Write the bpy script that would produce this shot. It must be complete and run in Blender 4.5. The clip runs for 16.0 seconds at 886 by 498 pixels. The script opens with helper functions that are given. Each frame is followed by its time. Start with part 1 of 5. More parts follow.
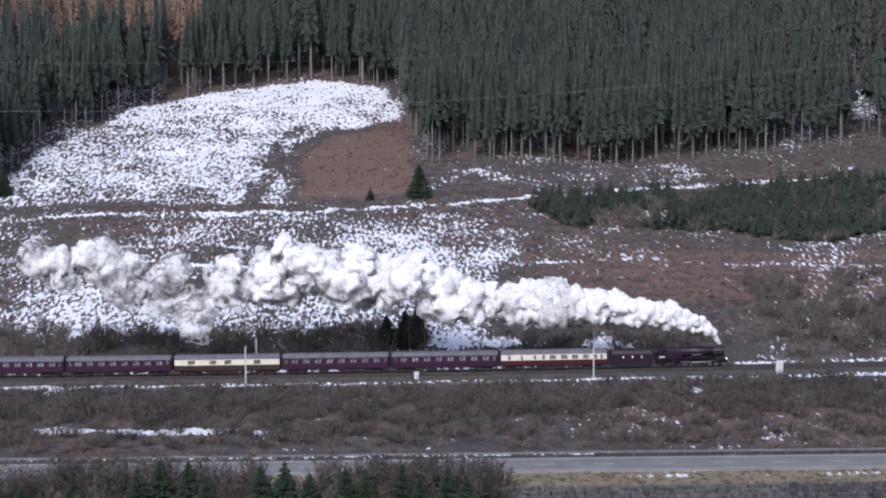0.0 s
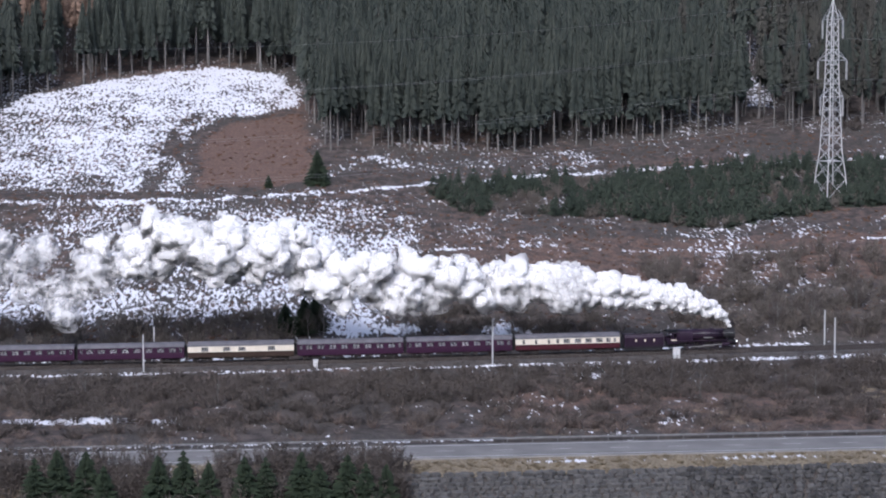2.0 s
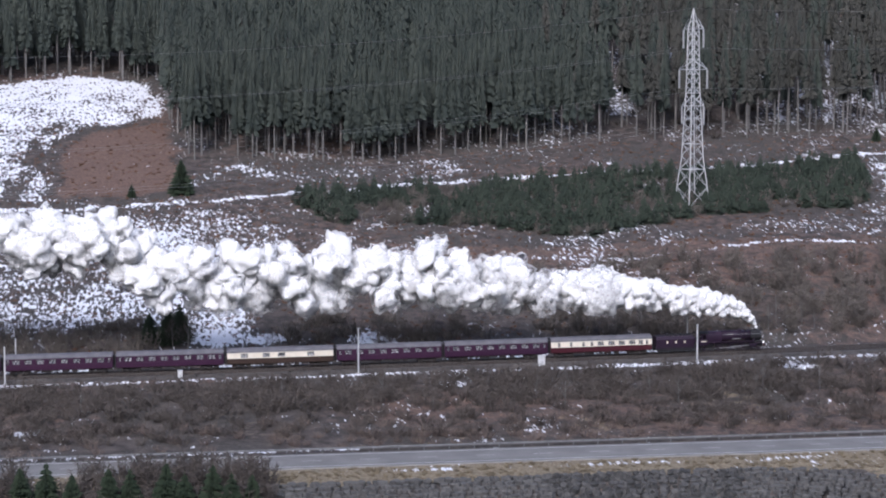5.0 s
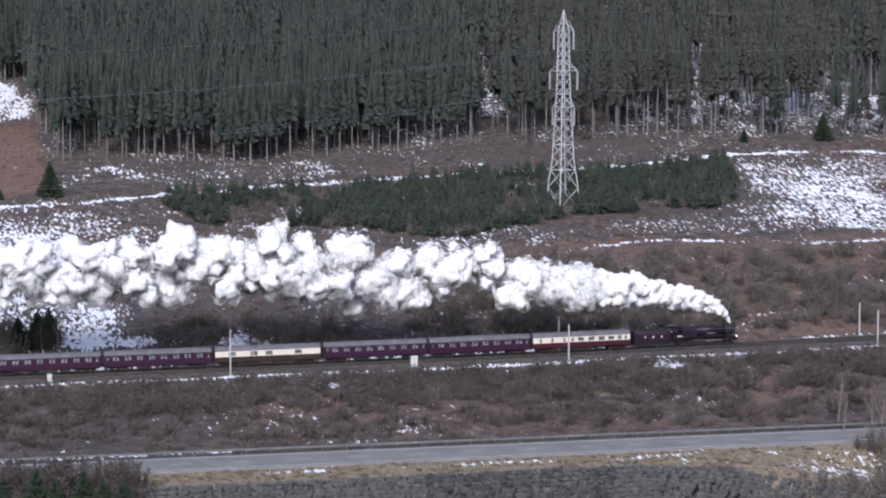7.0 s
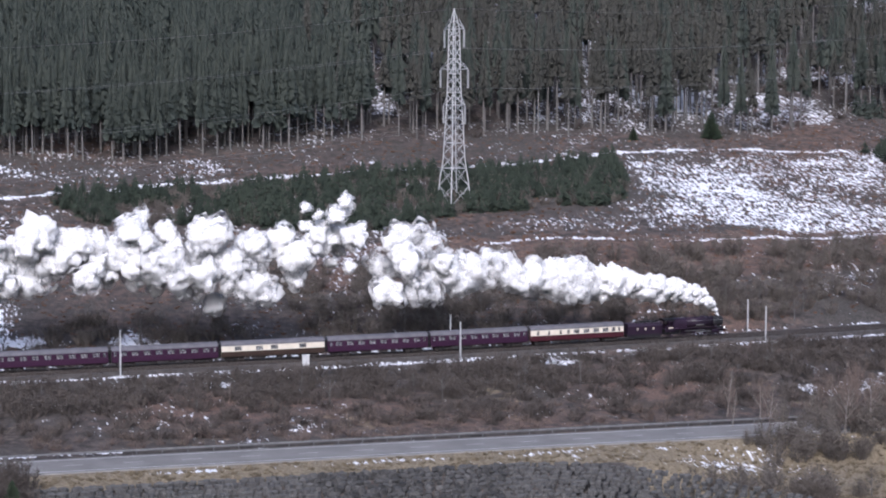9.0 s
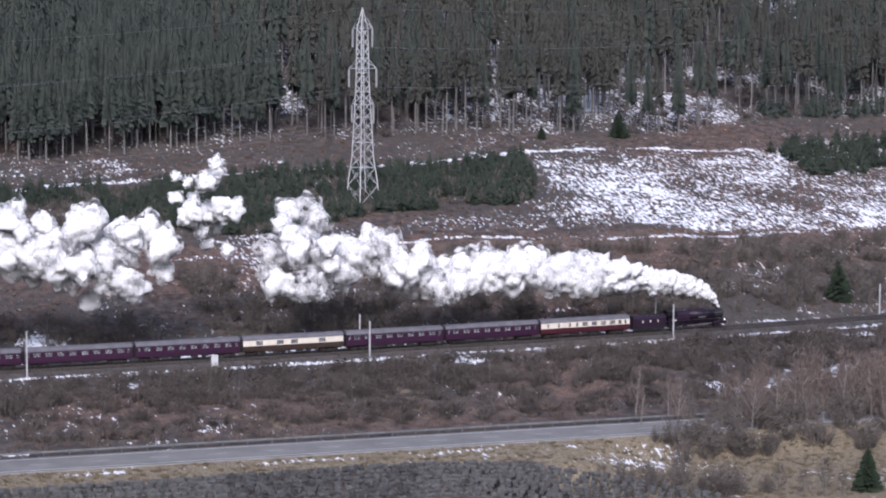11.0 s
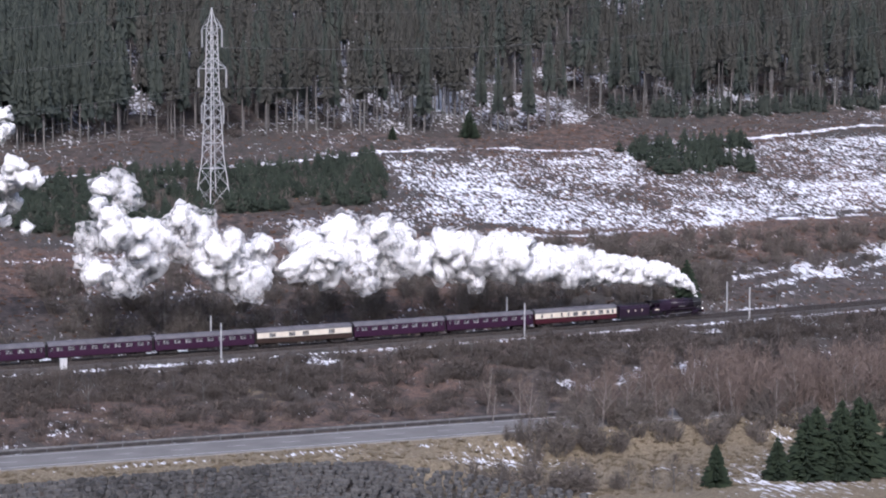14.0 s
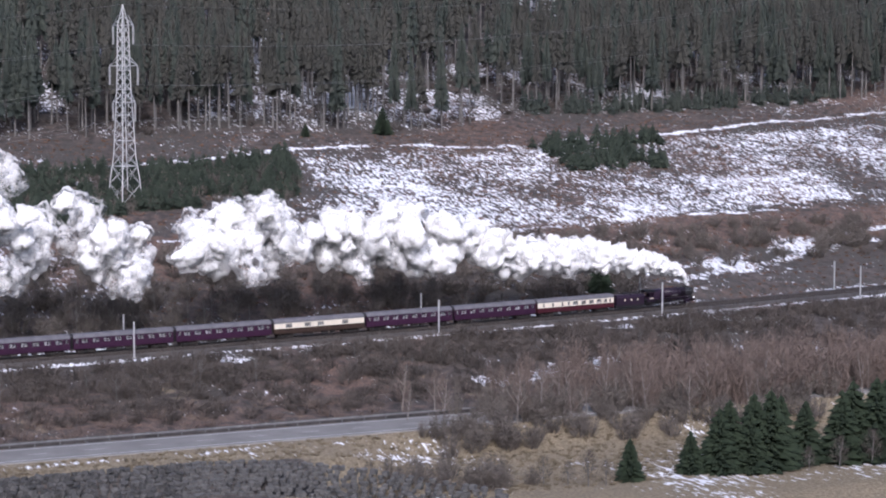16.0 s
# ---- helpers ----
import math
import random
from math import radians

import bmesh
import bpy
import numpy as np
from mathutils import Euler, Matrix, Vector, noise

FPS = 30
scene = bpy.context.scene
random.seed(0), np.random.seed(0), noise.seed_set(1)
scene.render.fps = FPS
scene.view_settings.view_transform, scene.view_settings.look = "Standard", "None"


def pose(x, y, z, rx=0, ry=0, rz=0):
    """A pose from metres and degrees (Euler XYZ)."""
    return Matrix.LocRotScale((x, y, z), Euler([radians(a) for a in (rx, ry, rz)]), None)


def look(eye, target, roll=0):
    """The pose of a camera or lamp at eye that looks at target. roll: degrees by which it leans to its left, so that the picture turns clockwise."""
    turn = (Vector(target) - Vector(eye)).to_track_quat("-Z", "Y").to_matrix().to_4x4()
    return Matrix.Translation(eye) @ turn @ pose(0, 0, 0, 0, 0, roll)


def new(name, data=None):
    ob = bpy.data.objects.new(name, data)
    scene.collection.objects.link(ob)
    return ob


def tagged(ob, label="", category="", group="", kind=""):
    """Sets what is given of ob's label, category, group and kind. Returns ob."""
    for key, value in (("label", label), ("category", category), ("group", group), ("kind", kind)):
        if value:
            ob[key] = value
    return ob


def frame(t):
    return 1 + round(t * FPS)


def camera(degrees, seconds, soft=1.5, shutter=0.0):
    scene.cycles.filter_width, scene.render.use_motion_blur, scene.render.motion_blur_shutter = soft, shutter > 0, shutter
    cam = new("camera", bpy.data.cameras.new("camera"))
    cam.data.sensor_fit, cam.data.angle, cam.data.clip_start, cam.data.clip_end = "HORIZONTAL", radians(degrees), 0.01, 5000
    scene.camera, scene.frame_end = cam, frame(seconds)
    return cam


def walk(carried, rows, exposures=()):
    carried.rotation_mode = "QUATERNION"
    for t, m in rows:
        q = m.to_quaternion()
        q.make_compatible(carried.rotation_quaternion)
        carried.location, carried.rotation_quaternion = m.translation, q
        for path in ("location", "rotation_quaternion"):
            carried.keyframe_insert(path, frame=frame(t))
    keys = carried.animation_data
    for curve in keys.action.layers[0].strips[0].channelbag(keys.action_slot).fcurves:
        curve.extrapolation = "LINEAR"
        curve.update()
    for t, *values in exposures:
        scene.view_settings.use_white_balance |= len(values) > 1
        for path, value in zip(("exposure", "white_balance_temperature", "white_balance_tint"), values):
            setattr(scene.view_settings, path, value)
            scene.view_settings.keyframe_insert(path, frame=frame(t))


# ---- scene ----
# ---------------------------------------------------------------- camera
EYE_Z = 54.6
TRACK_Y = 375.0
cam = camera(24.5, 16.0, soft=2.0)
# seconds, pan to the right of the line square to the railway, tilt, roll (degrees)
PAN = [
    (0.0, 3.000, -4.822, -0.148), (0.5, 3.689, -4.901, -0.123), (1.0, 4.276, -5.022, -0.114),
    (1.5, 4.981, -5.125, -0.116), (2.0, 5.851, -5.187, -0.104), (2.5, 6.711, -5.254, -0.108),
    (3.0, 7.402, -5.204, -0.101), (3.5, 8.053, -5.075, -0.060), (6.0, 11.196, -4.909, -0.043),
    (6.5, 12.286, -4.926, 0.000), (7.0, 13.249, -4.913, 0.000), (7.5, 14.141, -4.912, 0.020),
    (8.0, 15.080, -4.952, 0.020), (8.5, 15.722, -4.957, 0.037), (9.0, 16.308, -4.959, 0.055),
    (9.5, 16.931, -4.969, 0.060), (12.0, 19.984, -4.975, 0.080), (12.5, 20.495, -4.976, 0.090),
    (13.0, 21.266, -4.970, 0.095), (13.5, 22.189, -4.963, 0.095), (14.0, 23.054, -4.961, 0.100),
    (14.5, 23.690, -4.978, 0.100), (15.0, 24.296, -5.008, 0.060), (15.5, 24.832, -5.033, 0.050),
    (16.0, 25.481, -5.048, 0.010),
]
walk(cam, [(t, pose(0, 0, EYE_Z, 90 + tilt, 0, -pan) @ pose(0, 0, 0, 0, 0, roll)) for t, pan, tilt, roll in PAN],
     exposures=[(0.0, -0.04, 5600, 15), (3.5, 0.0, 5600, 15), (7.0, 0.1, 5650, 15), (9.0, 0.14, 5650, 16), (12.0, 0.14, 5700, 18), (16.0, 0.14, 5700, 18)])

# ---------------------------------------------------------------- light
SUN_EL, SUN_AZ = radians(40), radians(200)      # azimuth clockwise from +y: behind the camera, a little to its left
world = bpy.data.worlds.new("world")
scene.world = world
world.use_nodes = True
wn = world.node_tree.nodes
sky = wn.new("ShaderNodeTexSky")
sky.sky_type, sky.sun_disc = "NISHITA", False
sky.sun_elevation, sky.sun_rotation = SUN_EL, SUN_AZ
sky.air_density, sky.dust_density = 1.0, 4.0
wn["Background"].inputs["Strength"].default_value = 0.15
world.node_tree.links.new(sky.outputs["Color"], wn["Background"].inputs["Color"])
sun_data = bpy.data.lights.new("sun", "SUN")
sun_data.energy, sun_data.angle, sun_data.color = 1.6, radians(14), (1.0, 0.96, 0.92)
sun = new("sun", sun_data)
sun.matrix_basis = look((0, 0, 300), (-math.sin(SUN_AZ) * 300, -math.cos(SUN_AZ) * 300, 300 - 300 * math.tan(SUN_EL)))


# ---------------------------------------------------------------- materials
def material(name, rough=0.8, metal=0.0):
    m = bpy.data.materials.new(name)
    m.use_nodes = True
    b = m.node_tree.nodes["Principled BSDF"]
    b.inputs["Roughness"].default_value, b.inputs["Metallic"].default_value = rough, metal
    b.inputs["Specular IOR Level"].default_value = 0.3
    return m, m.node_tree, b


def node(tree, kind, **values):
    n = tree.nodes.new("ShaderNode" + kind)
    for k, val in values.items():
        n.inputs[k.replace("_", " ")].default_value = val
    return n


def noise_tex(tree, scale, detail=4.0, rough=0.6, vector=None):
    n = node(tree, "TexNoise", Scale=scale, Detail=detail, Roughness=rough)
    if vector is None:
        vector = tree.nodes.new("ShaderNodeTexCoord").outputs["Object"]
    tree.links.new(vector, n.inputs["Vector"])
    return n.outputs["Fac"]


def maths(tree, op, a, b=0.0, clamp=False):
    n = tree.nodes.new("ShaderNodeMath")
    n.operation, n.use_clamp = op, clamp
    for i, val in enumerate((a, b)):
        if isinstance(val, (int, float)):
            n.inputs[i].default_value = val
        else:
            tree.links.new(val, n.inputs[i])
    return n.outputs[0]


def blend(tree, fac, a, b):
    n = tree.nodes.new("ShaderNodeMix")
    n.data_type = "RGBA"
    for i, val in ((0, fac), (6, a), (7, b)):
        if isinstance(val, tuple):
            n.inputs[i].default_value = (*val, 1) if len(val) == 3 else val
        elif isinstance(val, (int, float)):
            n.inputs[i].default_value = val
        else:
            tree.links.new(val, n.inputs[i])
    return n.outputs[2]


def steps(tree, fac, lo, hi):
    n = node(tree, "MapRange")
    n.interpolation_type = "SMOOTHSTEP"
    n.inputs["From Min"].default_value, n.inputs["From Max"].default_value = lo, hi
    tree.links.new(fac, n.inputs["Value"])
    return n.outputs["Result"]


def bumped(tree, b, height, distance=0.05, strength=0.6):
    n = node(tree, "Bump", Distance=distance, Strength=strength)
    tree.links.new(height, n.inputs["Height"])
    tree.links.new(n.outputs["Normal"], b.inputs["Normal"])


def simple(name, dark, light, scale=2.0, rough=0.8, metal=0.0, fine=14.0, bump=0.0, random_amount=0.0, island=False, up_lean=0.0):
    """Two colours mixed by coarse and fine noise, with a variation from piece to piece."""
    m, tree, b = material(name, rough, metal)
    f = maths(tree, "ADD", maths(tree, "MULTIPLY", noise_tex(tree, scale), 0.65), maths(tree, "MULTIPLY", noise_tex(tree, fine), 0.35))
    f = steps(tree, f, 0.32, 0.68)
    if random_amount:
        r = (tree.nodes.new("ShaderNodeNewGeometry").outputs["Random Per Island"] if island
             else tree.nodes.new("ShaderNodeObjectInfo").outputs["Random"])
        f = maths(tree, "ADD", maths(tree, "MULTIPLY", f, 1 - random_amount), maths(tree, "MULTIPLY", r, random_amount), True)
    tree.links.new(blend(tree, f, dark, light), b.inputs["Base Color"])
    if bump:
        bumped(tree, b, noise_tex(tree, fine), bump)
    if up_lean:
        # normals lean upwards whichever way the twig lies, to even out the needles' shading
        geo, mix, fix = tree.nodes.new("ShaderNodeNewGeometry"), tree.nodes.new("ShaderNodeVectorMath"), tree.nodes.new("ShaderNodeVectorMath")
        mix.operation, fix.operation = "MULTIPLY_ADD", "NORMALIZE"
        mix.inputs[1].default_value, mix.inputs[2].default_value = (1 - up_lean, 1 - up_lean, 1 - up_lean), (0, 0, up_lean)
        tree.links.new(geo.outputs["Normal"], mix.inputs[0])
        tree.links.new(mix.outputs[0], fix.inputs[0])
        tree.links.new(fix.outputs[0], b.inputs["Normal"])
    return m


def ground_material():
    m, tree, b = material("hillside ground", 0.9)
    co = tree.nodes.new("ShaderNodeTexCoord").outputs["Object"]

    def attr(name):
        n = tree.nodes.new("ShaderNodeAttribute")
        n.attribute_name = name
        return n.outputs["Fac"]

    big, mid, fine = noise_tex(tree, 0.05, 4, 0.6, co), noise_tex(tree, 0.45, 5, 0.65, co), noise_tex(tree, 2.2, 4, 0.7, co)
    col = blend(tree, steps(tree, mid, 0.35, 0.65), (0.048, 0.041, 0.038), (0.122, 0.102, 0.090))
    col = blend(tree, steps(tree, big, 0.42, 0.62), col, blend(tree, steps(tree, fine, 0.35, 0.65), (0.045, 0.041, 0.038), (0.105, 0.095, 0.084)))
    rust = blend(tree, steps(tree, fine, 0.3, 0.7), (0.095, 0.062, 0.049), (0.215, 0.145, 0.115))
    rust_f = steps(tree, maths(tree, "ADD", attr("rust"), maths(tree, "MULTIPLY", maths(tree, "SUBTRACT", mid, 0.5), 1.2)), 0.35, 0.75)
    col = blend(tree, rust_f, col, rust)
    pale = blend(tree, steps(tree, fine, 0.3, 0.7), (0.14, 0.113, 0.075), (0.32, 0.265, 0.18))
    pale_f = steps(tree, maths(tree, "ADD", attr("pale"), maths(tree, "MULTIPLY", maths(tree, "SUBTRACT", mid, 0.5), 1.4)), 0.35, 0.75)
    col = blend(tree, pale_f, col, pale)
    # lying snow breaks up round tussocks and brash; drifts lie slantwise across the slope
    turn = node(tree, "Mapping", Scale=(1.0, 0.24, 1.0), Rotation=(0, 0, 0.3))
    tree.links.new(co, turn.inputs["Vector"])
    clump = maths(tree, "ADD", maths(tree, "MULTIPLY", noise_tex(tree, 1.4, 4, 0.66, turn.outputs["Vector"]), 0.75), maths(tree, "MULTIPLY", noise_tex(tree, 0.13, 3, 0.55, co), 0.25))
    level = maths(tree, "SUBTRACT", maths(tree, "ADD", clump, maths(tree, "MULTIPLY", attr("snow"), 0.42)), 0.71)
    snow_f = steps(tree, level, -0.015, 0.035)
    col = blend(tree, snow_f, col, (0.88, 0.89, 0.93))
    tree.links.new(col, b.inputs["Base Color"])
    tree.links.new(maths(tree, "SUBTRACT", 0.92, maths(tree, "MULTIPLY", snow_f, 0.3)), b.inputs["Roughness"])
    bumped(tree, b, maths(tree, "ADD", mid, maths(tree, "MULTIPLY", fine, 0.5)), 0.5, 0.8)
    return m


def steam_material(name, cover, ragged=0.0):
    """White droplets: matt and translucent; normals follow the whole lump and lean sunwards, standing in for light
    spread inside.
    """
    m = bpy.data.materials.new(name)
    m.use_nodes = True
    tree = m.node_tree
    tree.nodes.remove(tree.nodes["Principled BSDF"])
    diffuse = node(tree, "BsdfDiffuse", Color=(0.975, 0.975, 0.98, 1))
    trans = node(tree, "BsdfTranslucent", Color=(0.975, 0.975, 0.98, 1))
    body = tree.nodes.new("ShaderNodeMixShader")
    body.inputs[0].default_value = 0.14
    co, turn = tree.nodes.new("ShaderNodeTexCoord"), tree.nodes.new("ShaderNodeVectorTransform")
    turn.vector_type, turn.convert_from, turn.convert_to = "VECTOR", "OBJECT", "WORLD"
    unit, mix, fix = (tree.nodes.new("ShaderNodeVectorMath") for _ in range(3))
    unit.operation, mix.operation, fix.operation = "NORMALIZE", "MULTIPLY_ADD", "NORMALIZE"
    # fixed lean towards the sun brightens the lump's shaded sides and crevices
    mix.inputs[1].default_value, mix.inputs[2].default_value = (0.34, 0.34, 0.34), (-0.12, -0.45, 0.5)
    tree.links.new(co.outputs["Object"], turn.inputs[0])
    tree.links.new(turn.outputs[0], unit.inputs[0])
    tree.links.new(unit.outputs[0], mix.inputs[0])
    tree.links.new(mix.outputs[0], fix.inputs[0])
    tree.links.new(fix.outputs[0], diffuse.inputs["Normal"])
    tree.links.new(diffuse.outputs[0], body.inputs[1])
    tree.links.new(trans.outputs[0], body.inputs[2])
    last = body
    if cover < 1:
        last, clear = tree.nodes.new("ShaderNodeMixShader"), tree.nodes.new("ShaderNodeBsdfTransparent")
        last.inputs[0].default_value = cover
        if ragged:
            f = steps(tree, noise_tex(tree, ragged, 4, 0.6), 0.40, 0.62)
            tree.links.new(maths(tree, "MULTIPLY", f, cover), last.inputs[0])
        tree.links.new(clear.outputs[0], last.inputs[1])
        tree.links.new(body.outputs[0], last.inputs[2])
    tree.links.new(last.outputs[0], tree.nodes["Material Output"].inputs["Surface"])
    return m


GROUND = ground_material()
STEAM_CORE = steam_material("dense white steam", 1.0)
STEAM_MID = steam_material("loose white steam", 0.5)
STEAM_RAG = steam_material("torn white steam", 0.7, 1.6)
STEAM_VEIL = steam_material("faint white steam", 0.5, 1.9)
ASPHALT = simple("worn grey asphalt", (0.180, 0.172, 0.164), (0.255, 0.245, 0.232), 0.2, 0.75, fine=6)
WHITE_LINE = simple("white road paint", (0.55, 0.55, 0.53), (0.75, 0.75, 0.72), 1.0)
BALLAST = simple("brown stone ballast", (0.045, 0.041, 0.039), (0.115, 0.104, 0.096), 0.6, 0.9, fine=9, bump=0.1)
RAIL = simple("rusty rail steel", (0.06, 0.047, 0.042), (0.15, 0.13, 0.12), 3, 0.45, 0.7)
SLEEPER = simple("weathered sleeper", (0.055, 0.05, 0.046), (0.13, 0.118, 0.108), 3, 0.9, random_amount=0.4)
GALV = simple("galvanised steel", (0.42, 0.43, 0.44), (0.62, 0.63, 0.64), 1.5, 0.5, 0.25)
BARRIER = simple("dull zinc barrier", (0.16, 0.16, 0.165), (0.30, 0.30, 0.30), 1.0, 0.6, 0.2)
CONCRETE = simple("pale concrete", (0.4, 0.39, 0.37), (0.58, 0.57, 0.55), 1.5, 0.9)
CABINET = simple("light grey painted cabinet", (0.52, 0.53, 0.54), (0.68, 0.68, 0.68), 1.5, 0.6)
INSULATOR = simple("glazed insulator", (0.35, 0.36, 0.37), (0.5, 0.5, 0.5), 2, 0.3)
WIRE = simple("aluminium conductor", (0.25, 0.25, 0.26), (0.4, 0.4, 0.41), 1, 0.5, 0.5)
STONE = simple("grey quarry stone", (0.022, 0.022, 0.022), (0.135, 0.132, 0.128), 0.9, 0.9, fine=5, bump=0.1, random_amount=0.5)
BARK = simple("grey brown conifer bark", (0.085, 0.08, 0.077), (0.24, 0.228, 0.217), 0.8, 0.9, random_amount=0.4, island=True)
TWIG = simple("bare grey brown twigs", (0.060, 0.052, 0.047), (0.150, 0.128, 0.112), 0.12, 0.9, fine=0.8, random_amount=0.4, island=True)
PALE_TWIG = simple("bare grey thicket twigs", (0.095, 0.083, 0.073), (0.21, 0.183, 0.16), 0.12, 0.9, fine=0.8, random_amount=0.4, island=True)
RED_TWIG = simple("bare reddish birch twigs", (0.125, 0.096, 0.083), (0.235, 0.185, 0.16), 0.12, 0.9, fine=0.8, random_amount=0.4, island=True)
NEEDLE = simple("dark spruce needles", (0.028, 0.038, 0.034), (0.078, 0.090, 0.073), 0.17, 0.85, fine=0.5, random_amount=0.12, island=True, up_lean=0.6)
YOUNG = simple("green young spruce needles", (0.024, 0.035, 0.025), (0.060, 0.076, 0.054), 0.1, 0.85, fine=0.7, random_amount=0.35, island=True, up_lean=0.6)
MEADOW_SPRUCE = simple("green spruce needles", (0.014, 0.024, 0.014), (0.042, 0.060, 0.032), 0.1, 0.85, fine=0.7, random_amount=0.3, island=True, up_lean=0.6)
SPARSE = simple("thin grey green needles", (0.042, 0.043, 0.037), (0.094, 0.092, 0.078), 0.06, 0.9, fine=0.5, random_amount=0.25, island=True, up_lean=0.6)
BIRCH = simple("pale birch bark", (0.18, 0.16, 0.145), (0.36, 0.33, 0.30), 1.2, 0.85)
LARCH = simple("rusty bare larch", (0.15, 0.10, 0.075), (0.28, 0.20, 0.15), 0.1, 0.9, fine=0.6, random_amount=0.4, island=True)
GRASS = simple("dead straw grass", (0.11, 0.09, 0.062), (0.26, 0.215, 0.145), 0.15, 0.9, fine=1.0, random_amount=0.5, island=True)
BRACKEN = simple("dead rust bracken", (0.10, 0.055, 0.035), (0.24, 0.14, 0.09), 0.15, 0.9, fine=1.0, random_amount=0.5, island=True)
WATER, _t, _b = material("dark river water", 0.12)
_b.inputs["Base Color"].default_value = (0.02, 0.025, 0.025, 1)
bumped(_t, _b, noise_tex(_t, 1.5), 0.05)
MAROON = simple("maroon carriage paint", (0.031, 0.011, 0.030), (0.048, 0.017, 0.043), 0.7, 0.35, fine=4, random_amount=0.3)
CRIMSON = simple("crimson carriage paint", (0.050, 0.012, 0.019), (0.070, 0.017, 0.025), 0.7, 0.35)
CREAM = simple("cream carriage paint", (0.70, 0.64, 0.53), (0.80, 0.74, 0.63), 0.8, 0.4)
UMBER = simple("dark umber carriage paint", (0.035, 0.022, 0.018), (0.055, 0.036, 0.028), 0.8, 0.4)
ROOF = simple("sooty grey carriage roof", (0.10, 0.10, 0.115), (0.17, 0.165, 0.185), 0.5, 0.7)
UNDER = simple("dirty black underframe", (0.018, 0.017, 0.017), (0.06, 0.052, 0.048), 1.5, 0.85)
LOCO = simple("dark maroon engine paint", (0.020, 0.012, 0.023), (0.034, 0.019, 0.037), 0.8, 0.3)
BLACK = simple("sooty black iron", (0.014, 0.014, 0.016), (0.035, 0.034, 0.036), 1.2, 0.5)
BRIGHT = simple("bright steel rods", (0.35, 0.34, 0.33), (0.5, 0.5, 0.48), 2, 0.35, 0.8)
GLASS, _t, _b = material("carriage window glass", 0.08)
_b.inputs["Base Color"].default_value = (0.75, 0.77, 0.8, 1)
_b.inputs["Transmission Weight"].default_value = 0.9
_b.inputs["IOR"].default_value = 1.15
BLIND = simple("pale window blind", (0.6, 0.58, 0.55), (0.75, 0.73, 0.7), 1)
LAMP, _t, _b = material("lit head lamp", 0.3)
_b.inputs["Base Color"].default_value = (0.9, 0.9, 0.85, 1)
_b.inputs["Emission Color"].default_value = (1, 0.97, 0.88, 1)
_b.inputs["Emission Strength"].default_value = 2.0
LETTER = simple("cream lettering", (0.75, 0.68, 0.5), (0.8, 0.74, 0.58), 2)


# ---------------------------------------------------------------- mesh helpers
def mesh_of(name, verts, tris, mat, smooth=False):
    """A triangle mesh from arrays."""
    verts, tris = np.asarray(verts, dtype=np.float32), np.asarray(tris, dtype=np.int32)
    me = bpy.data.meshes.new(name)
    me.vertices.add(len(verts))
    me.vertices.foreach_set("co", verts.ravel())
    me.loops.add(tris.size)
    me.loops.foreach_set("vertex_index", tris.ravel())
    me.polygons.add(len(tris))
    me.polygons.foreach_set("loop_start", np.arange(0, tris.size, 3, dtype=np.int32))
    me.update(calc_edges=True)
    me.polygons.foreach_set("use_smooth", np.full(len(tris), smooth))
    me.materials.append(mat)
    return me


def part(name, bm, mat, parent, label="", smooth=False):
    me = bpy.data.meshes.new(name)
    if smooth:
        for f in bm.faces:
            f.smooth = True
    bm.to_mesh(me)
    bm.free()
    me.materials.append(mat)
    ob = new(name, me)
    ob.parent = parent
    return tagged(ob, label)


def add_box(bm, x0, x1, y0, y1, z0, z1, bevel=0.0):
    r = bmesh.ops.create_cube(bm, size=1, matrix=Matrix.Translation(((x0 + x1) / 2, (y0 + y1) / 2, (z0 + z1) / 2))
                              @ Matrix.Diagonal((x1 - x0, y1 - y0, z1 - z0, 1)))
    if bevel:
        edges = list({e for w in r["verts"] for e in w.link_edges})
        bmesh.ops.bevel(bm, geom=edges, offset=bevel, segments=2, affect="EDGES", profile=0.7)
    return bm


def box(x0, x1, y0, y1, z0, z1, bevel=0.0):
    return add_box(bmesh.new(), x0, x1, y0, y1, z0, z1, bevel)


def add_rod(bm, a, b, r, r2=None, sides=8):
    a, b = Vector(a), Vector(b)
    m = Matrix.Translation((a + b) / 2) @ (b - a).to_track_quat("Z", "Y").to_matrix().to_4x4()
    bmesh.ops.create_cone(bm, cap_ends=True, segments=sides, radius1=r, radius2=r if r2 is None else r2, depth=(b - a).length, matrix=m)
    return bm


def rod(a, b, r, r2=None, sides=8):
    return add_rod(bmesh.new(), a, b, r, r2, sides)


def thing(name, m, label, category, group="", kind=""):
    ob = new(name)
    ob.empty_display_size = 0.5
    ob.matrix_basis = m
    return tagged(ob, label, category, group, kind)


def scatter(variants, places):
    """Joins copies of (verts, tris) variants at rows of x, y, z, turn, width, height into one pair of arrays."""
    rng = np.random.default_rng(len(places))
    out_v, out_t, base = [], [], 0
    for x, y, z, turn, wide, tall in places:
        v0, t0 = variants[int(rng.integers(len(variants)))]
        c, s = math.cos(turn), math.sin(turn)
        v1 = np.empty_like(v0)
        v1[:, 0] = (v0[:, 0] * c - v0[:, 1] * s) * wide + x
        v1[:, 1] = (v0[:, 0] * s + v0[:, 1] * c) * wide + y
        v1[:, 2] = v0[:, 2] * tall + z
        out_v.append(v1)
        out_t.append(t0 + base)
        base += len(v0)
    return np.concatenate(out_v), np.concatenate(out_t)


